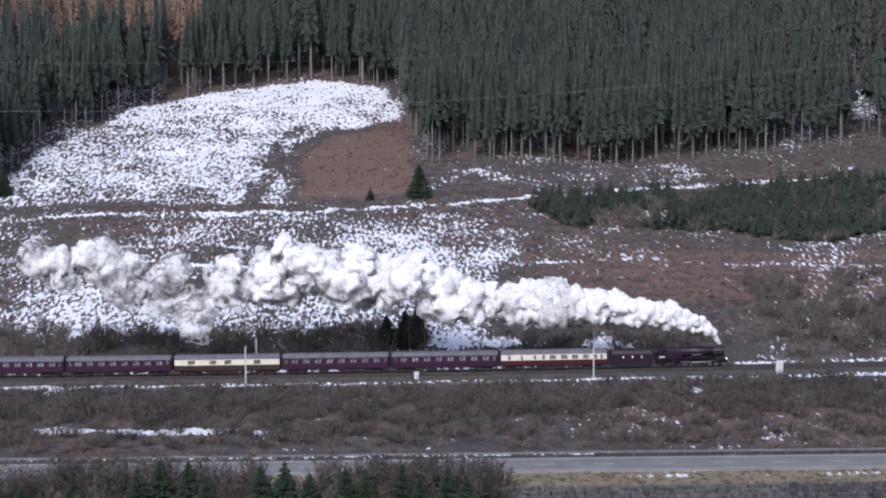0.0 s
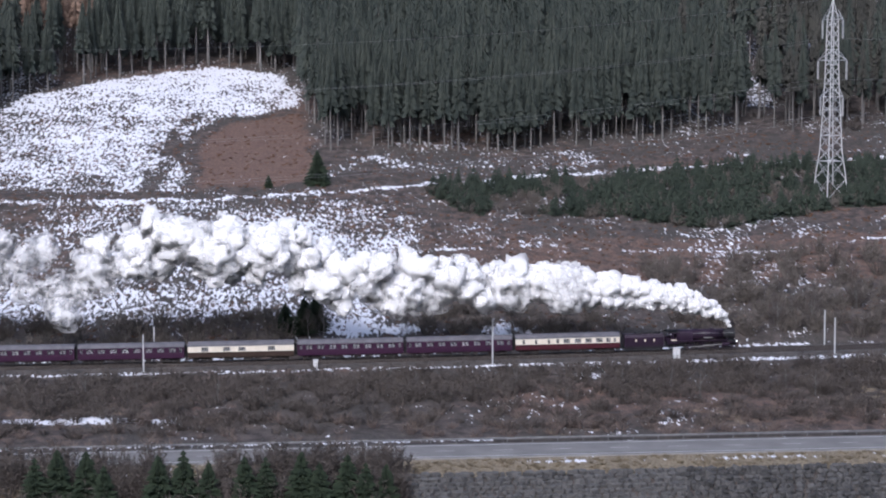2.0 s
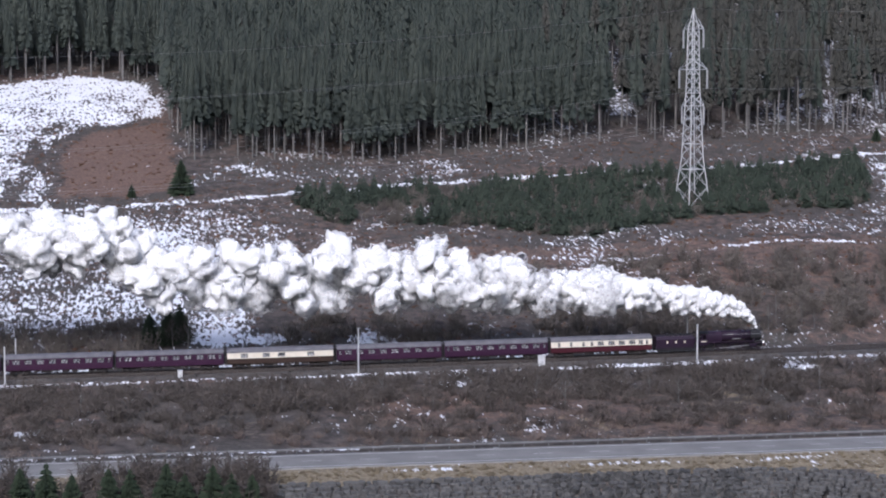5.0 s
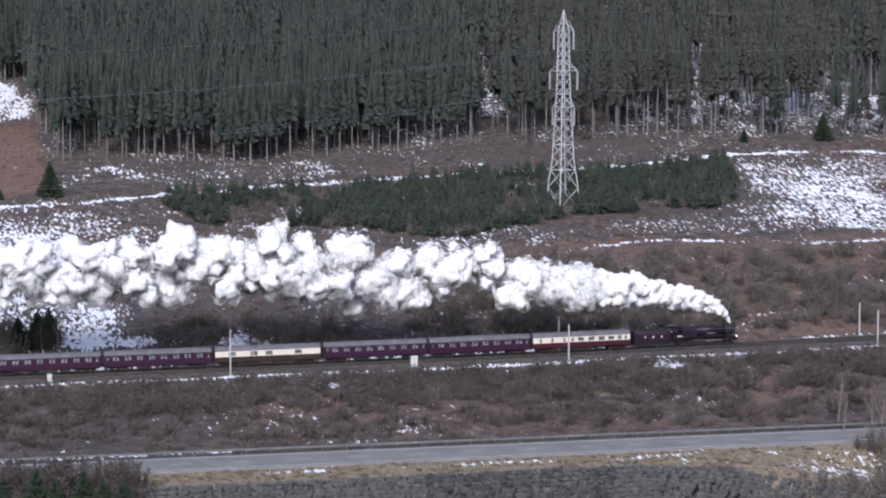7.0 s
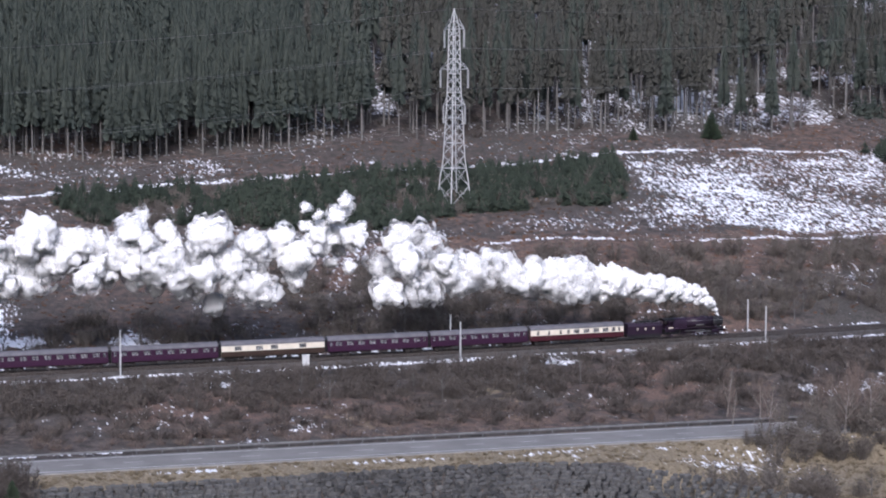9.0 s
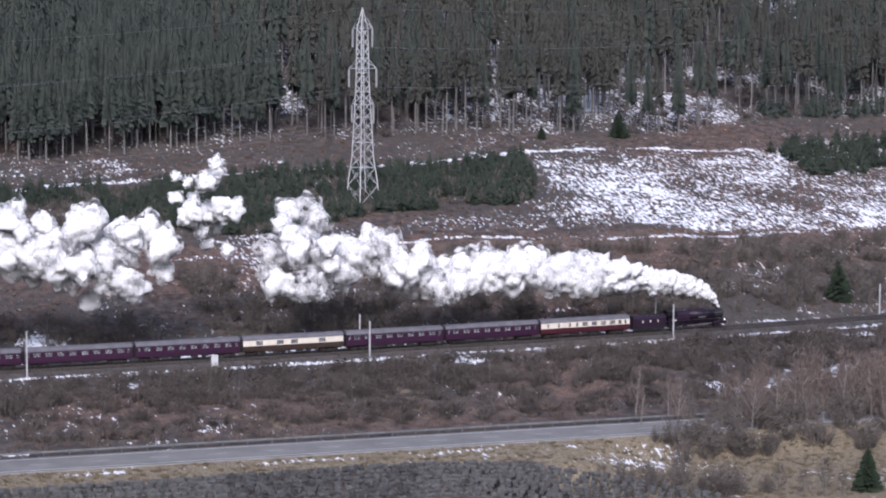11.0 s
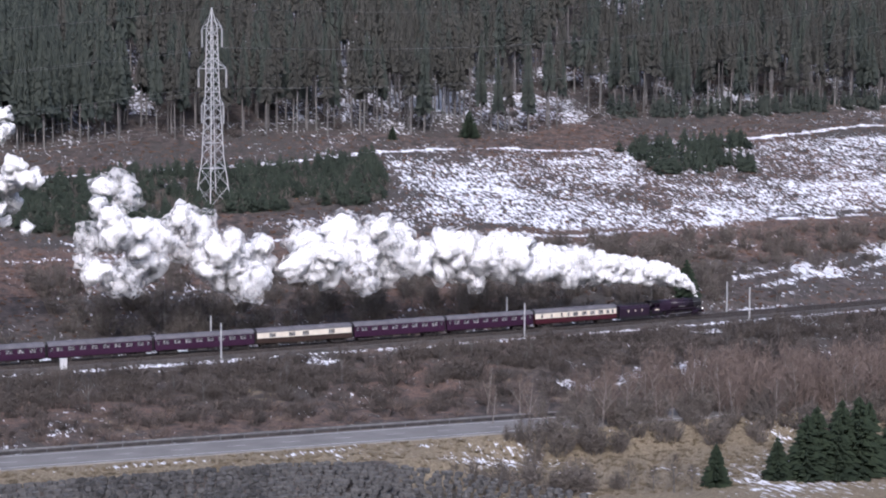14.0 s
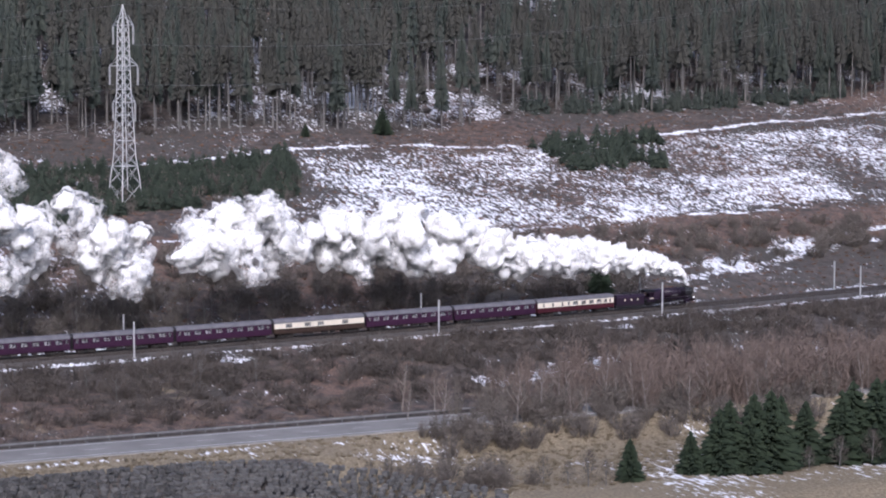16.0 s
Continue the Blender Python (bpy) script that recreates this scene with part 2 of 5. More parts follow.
def stuff(name, variants, places, mat, label, category):
    v1, t1 = scatter(variants, places)
    return tagged(new(name, mesh_of(name, v1, t1, mat)), label, category, kind="stuff")


# ---------------------------------------------------------------- lie of the land
def rail_z(x):
    x = min(max(x, -350.0), 350.0)
    return 0.0155 * x - 0.0000135 * x * x


def curve_off(x):
    """How far the railway's curve of about 1280 m radius lies beyond y = TRACK_Y."""
    x = np.asarray(x, dtype=float)
    c = np.clip(x, -130, 330)
    return -0.072 * c + 0.000391 * c * c + np.clip(x - 330, 0, 120) * 0.186 - np.clip(x + 130, -120, 0) * 0.174


def follows(y0):
    """1 where the ground swings round with the railway, 0 away from it."""
    y0 = np.asarray(y0, dtype=float)
    return np.clip((y0 - 316) / 50, 0, 1) * np.clip((470 - y0) / 80, 0, 1)


def bent(x, y0):
    return y0 + float(follows(y0)) * float(curve_off(x))


def straight(x, y):
    """The inverse of bent, for arrays."""
    off, y0 = curve_off(x), np.asarray(y, dtype=float)
    for _ in range(30):
        y0 = y - follows(y0) * off
    return y0


def on_curve(x, y0):
    """A lineside place given on the straight line of sight, moved out on to the curve."""
    y, xx = y0, x
    for _ in range(4):
        y = bent(xx, y0)
        xx = x * y / y0
    return xx, y


TRACK_X = np.arange(-300.0, 420.0, 1.0)
TRACK_S = np.concatenate([[0.0], np.cumsum(np.hypot(1.0, np.diff(curve_off(TRACK_X))))])
TRACK_S = TRACK_S - np.interp(0.0, TRACK_X, TRACK_S)


def on_track(s):
    """Place and heading in degrees, s metres along the far track."""
    x = float(np.interp(s, TRACK_S, TRACK_X))
    return x, TRACK_Y + float(curve_off(x)), math.degrees(math.atan2(float(curve_off(x + 1) - curve_off(x - 1)), 2))


def bumps(x, y, wave, seed):
    """Smooth value noise in numpy, about -1 to 1."""
    r = np.random.default_rng(seed).random((64, 64)) * 2 - 1
    u, w = np.asarray(x) / wave + 1000.3, np.asarray(y) / wave + 1000.7
    i, j = np.floor(u).astype(int), np.floor(w).astype(int)
    f, g = u - i, w - j
    f, g = f * f * (3 - 2 * f), g * g * (3 - 2 * g)
    a, b_, c, d = r[i % 64, j % 64], r[(i + 1) % 64, j % 64], r[i % 64, (j + 1) % 64], r[(i + 1) % 64, (j + 1) % 64]
    return (a * (1 - f) + b_ * f) * (1 - g) + (c * (1 - f) + d * f) * g


PROFILE_Y = [-3000, -200, -4, 0, 20, 150, 240, 258, 283.5, 288.5, 298, 313, 340, 364, 367, 382, 386, 1400, 3200]
PROFILE_Z = [420, 95, 53.0, 52.6, 42, -7, -9.5, -9.2, -8.6, -5.2, -4.4, -4.4, -2.6, -1.0, -0.55, -0.55, 1.2, 270, 330]
PROFILE_Z[16], PROFILE_Z[17] = 1.27, 270.0


def land(x, y):
    x, y = np.asarray(x, dtype=float), np.asarray(y, dtype=float)
    yy, y = y, straight(x, y)
    z = np.interp(y, PROFILE_Y, PROFILE_Z)
    hill = np.clip((y - 388) / 30, 0, 1) + np.clip((362 - y) / 12, 0, 1) * np.clip((y - 316) / 8, 0, 1)
    z = z + hill * (bumps(x, y, 23, 1) * 0.6 + bumps(x, y, 7, 2) * 0.35 + bumps(x, y, 2.6, 3) * 0.22)
    # the line climbs towards +x, and the ground on either side with it
    near = np.clip((y - 315) / 40, 0, 1) * np.clip((470 - y) / 80, 0, 1)
    xx = np.clip(x, -350, 350)
    z = z + near * (0.0155 * xx - 0.0000135 * xx * xx)
    y = yy
    # low river meadow on the right
    field = np.clip((x - 118) / 14, 0, 1) * np.clip((299 - y) / 8, 0, 1) * np.clip((y - 236) / 10, 0, 1)
    z = z * (1 - field) + (-7.5 + 0.25 * bumps(x, y, 9, 4)) * field
    return z


def ground_z(x, y):
    return float(land(x, y))


def inside(x, y, poly, soft):
    """1 inside a polygon, falling to 0 over the distance soft either side of its edge."""
    x, y = np.asarray(x, dtype=float), np.asarray(y, dtype=float)
    odd, dist = np.zeros(x.shape, dtype=bool), np.full(x.shape, 1e9)
    for (ax, ay), (bx, by) in zip(poly, poly[1:] + poly[:1]):
        cross = ((ay > y) != (by > y)) & (x < (bx - ax) * (y - ay) / ((by - ay) or 1e-9) + ax)
        odd ^= cross
        t = np.clip(((x - ax) * (bx - ax) + (y - ay) * (by - ay)) / ((bx - ax) ** 2 + (by - ay) ** 2), 0, 1)
        dist = np.minimum(dist, np.hypot(x - ax - t * (bx - ax), y - ay - t * (by - ay)))
    return np.clip(0.5 + np.where(odd, dist, -dist) / (2 * soft), 0, 1)


def along(x, y, line, half, soft):
    """1 within half metres of a polyline."""
    dist = np.full(np.asarray(x).shape, 1e9)
    for (ax, ay), (bx, by) in zip(line, line[1:]):
        t = np.clip(((x - ax) * (bx - ax) + (y - ay) * (by - ay)) / ((bx - ax) ** 2 + (by - ay) ** 2), 0, 1)
        dist = np.minimum(dist, np.hypot(x - ax - t * (bx - ax), y - ay - t * (by - ay)))
    return np.clip((half + soft - dist) / soft, 0, 1)


# outlines of the ground cover, x and y in metres
CLEARING = [(-110, 476), (-95, 490), (-84, 522), (-60, 562), (-32, 580), (-5, 592), (18, 578), (18, 545), (-2, 535), (-12, 510), (-10, 473), (-40, 475)]
FERN_BANK = [(-10, 476), (-8, 512), (0, 532), (18, 542), (21, 506), (19, 480)]
PLANTATION = [(45, 474), (63, 481), (102, 484), (141, 491), (193, 501), (190, 481), (181, 466), (145, 460), (110, 447), (83, 455), (51, 459)]
# snowy gaps in the wood
GAPS = [[(305, 586), (339, 653), (355, 653), (319, 586)], [(236, 532), (250, 568), (286, 556), (273, 528)], [(269, 570), (308, 614), (316, 608), (280, 565)],
        [(133, 536), (143, 579), (158, 579), (148, 538)], [(196, 542), (211, 590), (222, 590), (212, 540)]]
COPSE = [(268, 506), (317, 513), (299, 484), (270, 483)]
RIGHT_SNOW = [(192, 500), (241, 504), (319, 513), (440, 530), (440, 452), (323, 446), (261, 434), (223, 435), (199, 446), (150, 442), (112, 440), (113, 447), (150, 456), (182, 463), (189, 468)]
LEFT_SNOW = [(-110, 474), (-10, 472), (40, 470), (46, 455), (44, 440), (30, 418), (34, 396), (-40, 394), (-110, 396)]
UPPER_TRACK = [(-110, 468), (-10, 469), (27, 475), (54, 480), (82, 487.5), (121, 491), (198, 506), (267, 507), (320, 516), (384, 529), (470, 545)]
HILL_ROAD = [(248, 396), (284, 404.5), (304, 412), (330, 417), (420, 436)]
LOWER_TRACK = [(-110, 433), (25, 436), (61, 436), (111, 433), (119, 432), (153, 440), (230, 436), (330, 446), (470, 455)]
EDGE_X = [-400, -100, -80, -75, -55, -30, -5, 18, 19.5, 42, 70, 93, 132, 196, 248, 281, 333, 394, 600]
EDGE_Y = [470, 478, 487, 515, 554, 571, 585, 576, 506, 502, 503, 512, 518, 521, 520, 535, 537, 546, 570]


def cover(x, y):
    """How much lying snow, rust bracken and pale grass the ground carries."""
    y = straight(x, y)
    wx, wy = x + bumps(x, y, 9, 11) * 3, y + bumps(x, y, 9, 12) * 3
    edge = np.interp(x, EDGE_X, EDGE_Y)
    snow = np.where(y > 385, 0.23, 0.20) + bumps(x, y, 40, 13) * 0.1 + bumps(x, y, 8, 27) * 0.12
    snow = np.maximum(snow, inside(wx, wy, LEFT_SNOW, 6) * (0.44 + bumps(x, y, 16, 14) * 0.2))
    snow = np.maximum(snow, inside(wx, wy, RIGHT_SNOW, 5) * (0.44 + bumps(x, y, 20, 15) * 0.13))
    rust = 0.34 + bumps(x, y, 30, 16) * 0.3
    rust = np.maximum(rust, inside(wx, wy, FERN_BANK, 3) * 0.9)
    snow = snow * (1 - inside(wx, wy, FERN_BANK, 3) * 0.5)
    snow = np.maximum(snow, inside(wx, wy, CLEARING, 2.5) * (0.54 + bumps(x, y, 14, 17) * 0.09 + np.clip((y - 500) / 60, 0, 1) * 0.10))
    for dx in (-1.2, 1.2):
        snow = snow - along(wx, y, [(-19 + dx, 474), (-11 + dx, 540)], 0.5, 0.8) * 0.3
    rust = np.maximum(rust, np.clip((y - edge + 26) / 10, 0, 1) * np.clip((x - 60) / 20, 0, 1) * 0.36)
    mid = np.clip((y - 405) / 10, 0, 1) * np.clip((450 - y) / 10, 0, 1) * np.clip((x - 40) / 20, 0, 1)
    rust = np.maximum(rust, mid * 0.6)
    for line, half in ((UPPER_TRACK, 0.7), (LOWER_TRACK, 0.35)):
        snow = np.maximum(snow, along(x, y, line, half, 0.9) * (0.62 + bumps(x, y, 12, 18) * 0.28))
    snow = np.maximum(snow, along(x, y, HILL_ROAD, 4.5, 2.5) * (0.45 + bumps(x, y, 8, 26) * 0.2))
    snow = snow * (1 - along(x, y, HILL_ROAD, 1.2, 0.8))
    wood = np.clip((y - edge) / 3, 0, 1)
    snow = snow * (1 - wood) + wood * (0.31 + bumps(x, y, 18, 19) * 0.15 + np.clip((y - edge - 12) / 10, 0, 1) * np.clip((x - 110) / 12, 0, 1) * (0.07 + 0.26 * bumps(x, y, 22, 20)))
    brash = np.clip((y - edge + 22) / 6, 0, 1) * np.clip((edge + 2 - y) / 6, 0, 1) * np.clip((105 - x) / 20, 0, 1) * np.clip((x - 22) / 6, 0, 1)
    snow = np.maximum(snow, brash * (0.36 + bumps(x, y, 6, 28) * 0.16))
    for gap in GAPS:
        snow = np.maximum(snow, inside(wx, wy, gap, 5) * 0.46)
    snow = np.maximum(snow, np.clip(1.4 - np.abs(y - 366.2) / 1.3, 0, 1) * (0.62 + bumps(x, y, 3, 21) * 0.18))
    snow = np.maximum(snow, np.clip(1.3 - np.abs(y - 381.5) / 1.5, 0, 1) * (0.45 + bumps(x, y, 9, 25) * 0.25))
    for px, py, r in ((-50, 362, 4), (23.5, 395, 8), (33, 393, 4), (52, 393, 5), (128, 362, 4), (60, 357, 3), (300, 412, 9), (270, 401, 8), (215, 362, 4), (240, 361, 6)):
        snow = np.maximum(snow, np.clip(1.5 - np.hypot(wx - px, (wy - py) * 1.1) / r, 0, 1) * 0.68)
    snow = np.maximum(snow, along(x, y, [(-48, 334), (-12, 333)], 1.6, 2) * 0.7)
    snow = np.maximum(snow, along(x, y, [(168, 332), (200, 338)], 2.0, 4) * 0.72)
    pale = np.clip((312 - y) / 8, 0, 1) * (0.75 + bumps(x, y, 15, 22) * 0.3) + np.clip((326 - y) / 14, 0, 1) * 0.3
    pale = pale + np.clip((y - 313) / 5, 0, 1) * np.clip((360 - y) / 5, 0, 1) * (bumps(x, y, 14, 23) * 0.5)
    snow = np.maximum(snow, np.clip(1.4 - np.abs(y - 297.3) / 1.2, 0, 1) * np.clip((x - 20) / 30, 0, 1) * (0.42 + bumps(x, y, 6, 29) * 0.3))
    snow = np.maximum(snow, np.clip(1.4 - np.abs(y - 314) / 1.2, 0, 1) * np.clip((90 - x) / 20, 0, 1) * (0.44 + bumps(x, y, 5, 30) * 0.3))
    # dark silt and broken stone under the river bank
    silt = np.clip((290 - y) / 0.8, 0, 1) * np.clip((y - 278) / 2, 0, 1) * np.clip((118 - x) / 6, 0, 1) * np.clip((x + 12) / 3, 0, 1)
    pale, rust, snow = pale * (1 - silt), rust * (1 - silt), snow * (1 - silt)
    low = np.clip((300 - y) / 5, 0, 1) * np.clip((x - 105) / 25, 0, 1)
    snow = snow * (1 - low) + low * (0.20 + bumps(x, y, 12, 24) * 0.3)
    return snow, rust, pale


def build_ground():
    xs = np.concatenate([[-3200, -1600, -800, -400, -250], np.arange(-150, 470, 1.6), [520, 600, 800, 1200, 1800, 3200]])
    ys = np.concatenate([[-3000, -1000, -400, -200, -100, -40, -4, 0, 10, 20, 50, 80, 110, 150, 190, 220], np.arange(236, 600, 1.6),
                         np.arange(602, 800, 6), [900, 1000, 1200, 1400, 1800, 2400, 3200]])
    gx, gy = np.meshgrid(xs, ys)
    gz = land(gx, gy)
    n, k = len(xs), len(ys)
    i = (np.arange(k - 1)[:, None] * n + np.arange(n - 1)).ravel()
    tris = np.concatenate([np.stack([i, i + 1, i + n + 1], 1), np.stack([i, i + n + 1, i + n], 1)])
    me = mesh_of("ground", np.stack([gx.ravel(), gy.ravel(), gz.ravel()], 1), tris, GROUND, True)
    for name, values in zip(("snow", "rust", "pale"), cover(gx, gy)):
        me.attributes.new(name, "FLOAT", "POINT").data.foreach_set("value", np.clip(values, 0, 1).ravel().astype(np.float32))
    tagged(new("ground", me), "brown moorland hillside with patchy snow and bracken", "ground", kind="structure")


build_ground()


# ---------------------------------------------------------------- river, road and railway
def strip(name, rows, x0, x1, step, mat, lift, swing=None):
    """A ribbon along x: rows of (y, z above lift(x)) joined from side to side."""
    xs = np.arange(x0, x1 + step, step)
    n = len(rows)
    verts = [(x, y + (float(swing(x)) if swing else 0.0), lift(x) + z) for x in xs for y, z in rows]
    i = np.array([k * n + j for k in range(len(xs) - 1) for j in range(n - 1)])
    tris = np.concatenate([np.stack([i, i + n, i + n + 1], 1), np.stack([i, i + n + 1, i + 1], 1)])
    return new(name, mesh_of(name, verts, tris, mat))


def road_z(x):
    return -4.2


tagged(strip("water", [(150, 0), (200, 0), (283, 0)], -600, 900, 50, WATER, lambda x: -8.9), "dark slow river water", "river", kind="structure")
road = tagged(strip("road", [(299.6, -0.4), (300, 0), (305, 0.06), (311, 0), (311.4, -0.4)], -600, 900, 10, ASPHALT, road_z),
              "wet grey asphalt road with worn white lines", "road", kind="structure")
for name, y0, y1 in (("edge_line", 300.5, 300.75), ("edge_line", 309.4, 309.65)):
    line = strip(name, [(y0, 0.07), (y1, 0.07)], -300, 600, 30, WHITE_LINE, road_z)
    line.parent = road
dash_mesh = mesh_of("lane_dash", [(0, 0, 0), (3, 0, 0), (3, 0.15, 0), (0, 0.15, 0)], [(0, 1, 2), (0, 2, 3)], WHITE_LINE)
for k in range(60):
    d = new("lane_dash", dash_mesh)
    d.parent, d.location = road, (-150 + k * 9, 304.9, -4.12)

ballast = tagged(strip("railway_bed", [(367.4, -0.75), (368.9, -0.16), (373.2, -0.2), (377.6, -0.16), (379.2, -0.75)], -600, 440, 8, BALLAST, rail_z, curve_off),
                 "brown stone ballast bed of a double track railway", "railway", kind="structure")
for yc in (371.5, TRACK_Y):
    for off in (-0.7175, 0.7175):
        r = strip("rail", [(yc + off - 0.035, -0.17), (yc + off - 0.035, 0), (yc + off + 0.035, 0), (yc + off + 0.035, -0.17)], -600, 440, 8, RAIL, rail_z, curve_off)
        r.parent = ballast
sl = box(-0.13, 0.13, -1.3, 1.3, -0.32, -0.12)
sl_me = bpy.data.meshes.new("sleeper")
sl.to_mesh(sl_me)
sl.free()
sv = np.array([w.co[:] for w in sl_me.vertices])
sl_me.calc_loop_triangles()
st = np.array([t.vertices[:] for t in sl_me.loop_triangles])
sleepers = stuff("sleeper", [(sv, st)], [(x, yc + float(curve_off(x)), rail_z(x), math.atan(-0.072 + 0.000782 * x), 1, 1) for yc in (371.5, TRACK_Y) for x in np.arange(-90, 330, 0.7)], SLEEPER,
                 "weathered sleepers under the rails", "")
sleepers.parent = ballast

tagged(strip("pavement", [(312.5, -0.5), (312.8, 0.12), (315.4, 0.16), (315.8, -0.4)], 40, 330, 10, BALLAST, road_z), "dark worn track behind the crash barrier", "track", kind="structure")

# crash barrier between the road and the bank
def build_barrier():
    t = thing("crash_barrier", Matrix.Identity(4), "galvanised steel crash barrier along the road", "barrier")
    beam = strip("beam", [(311.9, 0.42), (311.84, 0.5), (311.95, 0.57), (311.84, 0.65), (311.9, 0.73)], -130, 220, 10, BARRIER, road_z)
    beam.parent = t
    bm = box(-0.05, 0.05, 311.95, 312.07, 0, 0.75)
    me = bpy.data.meshes.new("post")
    bm.to_mesh(me)
    bm.free()
    me.materials.append(BARRIER)
    for k in range(88):
        p = new("post", me)
        p.parent, p.location = t, (-130 + k * 4, 0, road_z(0) - 0.1)


build_barrier()


def build_mast(x, y, tall, label):
    x, y = on_curve(x, y)
    z = rail_z(x) - 0.75
    t = thing("railway_mast", pose(x, y, z), label, "mast", "masts along the railway")
    part("foundation", box(-0.4, 0.4, -0.4, 0.4, -0.6, 0.25, 0.03), CONCRETE, t)
    bm = bmesh.new()
    add_box(bm, -0.12, 0.12, -0.115, -0.09, 0.2, tall)
    add_box(bm, -0.12, 0.12, 0.09, 0.115, 0.2, tall)
    add_box(bm, -0.02, 0.02, -0.09, 0.09, 0.2, tall)
    part("post", bm, GALV, t)
    part("cap", box(-0.16, 0.16, -0.16, 0.16, tall, tall + 0.05), GALV, t)
    return t


for x in (-80.0, -16.6, 46.8, 111.1, 174.4, 226.8, 278.3):
    build_mast(x, 367.9, 6.9, "grey steel railway mast on the near embankment edge")
    build_mast(x + 1.5, 379.6, 6.9, "grey steel railway mast beyond the far track")


def build_cabinet(x, y, wide, tall):
    x, y = on_curve(x, y)
    z = rail_z(x) - 0.8
    t = thing("signal_cabinet", pose(x, y, z), "light grey lineside equipment cabinet beside the track", "cabinet", "lineside cabinets")
    part("plinth", box(-wide / 2 - 0.1, wide / 2 + 0.1, -0.45, 0.45, -0.4, 0.12), CONCRETE, t)
    part("body", box(-wide / 2, wide / 2, -0.35, 0.35, 0.12, tall, 0.03), CABINET, t)
    for side in (-1, 1):
        d = part("door", box(min(0.02 * side, side * (wide / 2 - 0.05)), max(0.02 * side, side * (wide / 2 - 0.05)), -0.375, -0.352, 0.22, tall - 0.12, 0.008), CABINET, t)
        part("handle", box(0.05 * side - 0.015, 0.05 * side + 0.015, -0.40, -0.376, tall * 0.5, tall * 0.5 + 0.15), BLACK, d)
    part("roof", box(-wide / 2 - 0.07, wide / 2 + 0.07, -0.42, 0.42, tall, tall + 0.07, 0.02), CABINET, t)


build_cabinet(81.2, 368.4, 1.25, 2.2)
build_cabinet(14.4, 368.4, 0.85, 1.7)


# ---------------------------------------------------------------- train
def train_x(t):
    """Where the front of the first carriage is, along the track."""
    return 50.24 + 10.655 * t


def wheelset(parent, x, r, spokes, name="wheelset"):
    """Two wheels on an axle, centred so that it can turn."""
    w = new(name)
    w.empty_display_size = 0.2
    w.parent = parent
    w.location = (x, 0, r)
    part("axle", rod((0, -0.72, 0), (0, 0.72, 0), 0.09), UNDER, w)
    for side in (-1, 1):
        bm = bmesh.new()
        n = 28
        ring = []
        for k in range(n):
            a = 2 * math.pi * k / n
            ring.append([bm.verts.new((math.cos(a) * q, side * yy, math.sin(a) * q)) for q, yy in
                         ((r, 0.66), (r, 0.79), (r * 0.86, 0.79), (r * 0.86, 0.66))])
        for k in range(n):
            for j in range(4):
                bm.faces.new((ring[k][j], ring[k][(j + 1) % 4], ring[(k + 1) % n][(j + 1) % 4], ring[(k + 1) % n][j]))
        part("tyre", bm, RAIL, w)
        bm = bmesh.new()
        add_rod(bm, (0, side * 0.64, 0), (0, side * 0.82, 0), r * 0.2, sides=12)
        if spokes:
            for k in range(spokes):
                a = 2 * math.pi * k / spokes
                add_rod(bm, (0, side * 0.72, 0), (math.cos(a) * r * 0.88, side * 0.72, math.sin(a) * r * 0.88), 0.035, sides=5)
        else:
            add_rod(bm, (0, side * 0.70, 0), (0, side * 0.74, 0), r * 0.88, sides=20)
        part("wheel_centre", bm, LOCO if spokes else UNDER, w)
    return w


WHEELS = []          # wheelset, radius
VEHICLES = []        # thing, distance of its origin ahead of the front of the first carriage


def bogie(parent, x):
    b = part("bogie", box(x - 1.75, x + 1.75, -1.05, -0.93, 0.38, 0.62, 0.02), UNDER, parent, "black bogie with hanging springs")
    bm = box(x - 1.75, x + 1.75, 0.93, 1.05, 0.38, 0.62, 0.02)
    add_box(bm, x - 0.25, x + 0.25, -0.95, 0.95, 0.35, 0.7)
    part("frame", bm, UNDER, b)
    for side in (-1, 1):
        for dx in (-1.25, 1.25):
            part("axlebox", box(x + dx - 0.16, x + dx + 0.16, side * 1.08 - 0.06, side * 1.08 + 0.06, 0.3, 0.6, 0.03), UNDER, b)
        part("spring", box(x - 0.45, x + 0.45, side * 1.08 - 0.05, side * 1.08 + 0.05, 0.25, 0.42, 0.04), UNDER, b)
    for dx in (-1.3, 1.3):
        WHEELS.append((wheelset(parent, x + dx, 0.457, 0), 0.457))


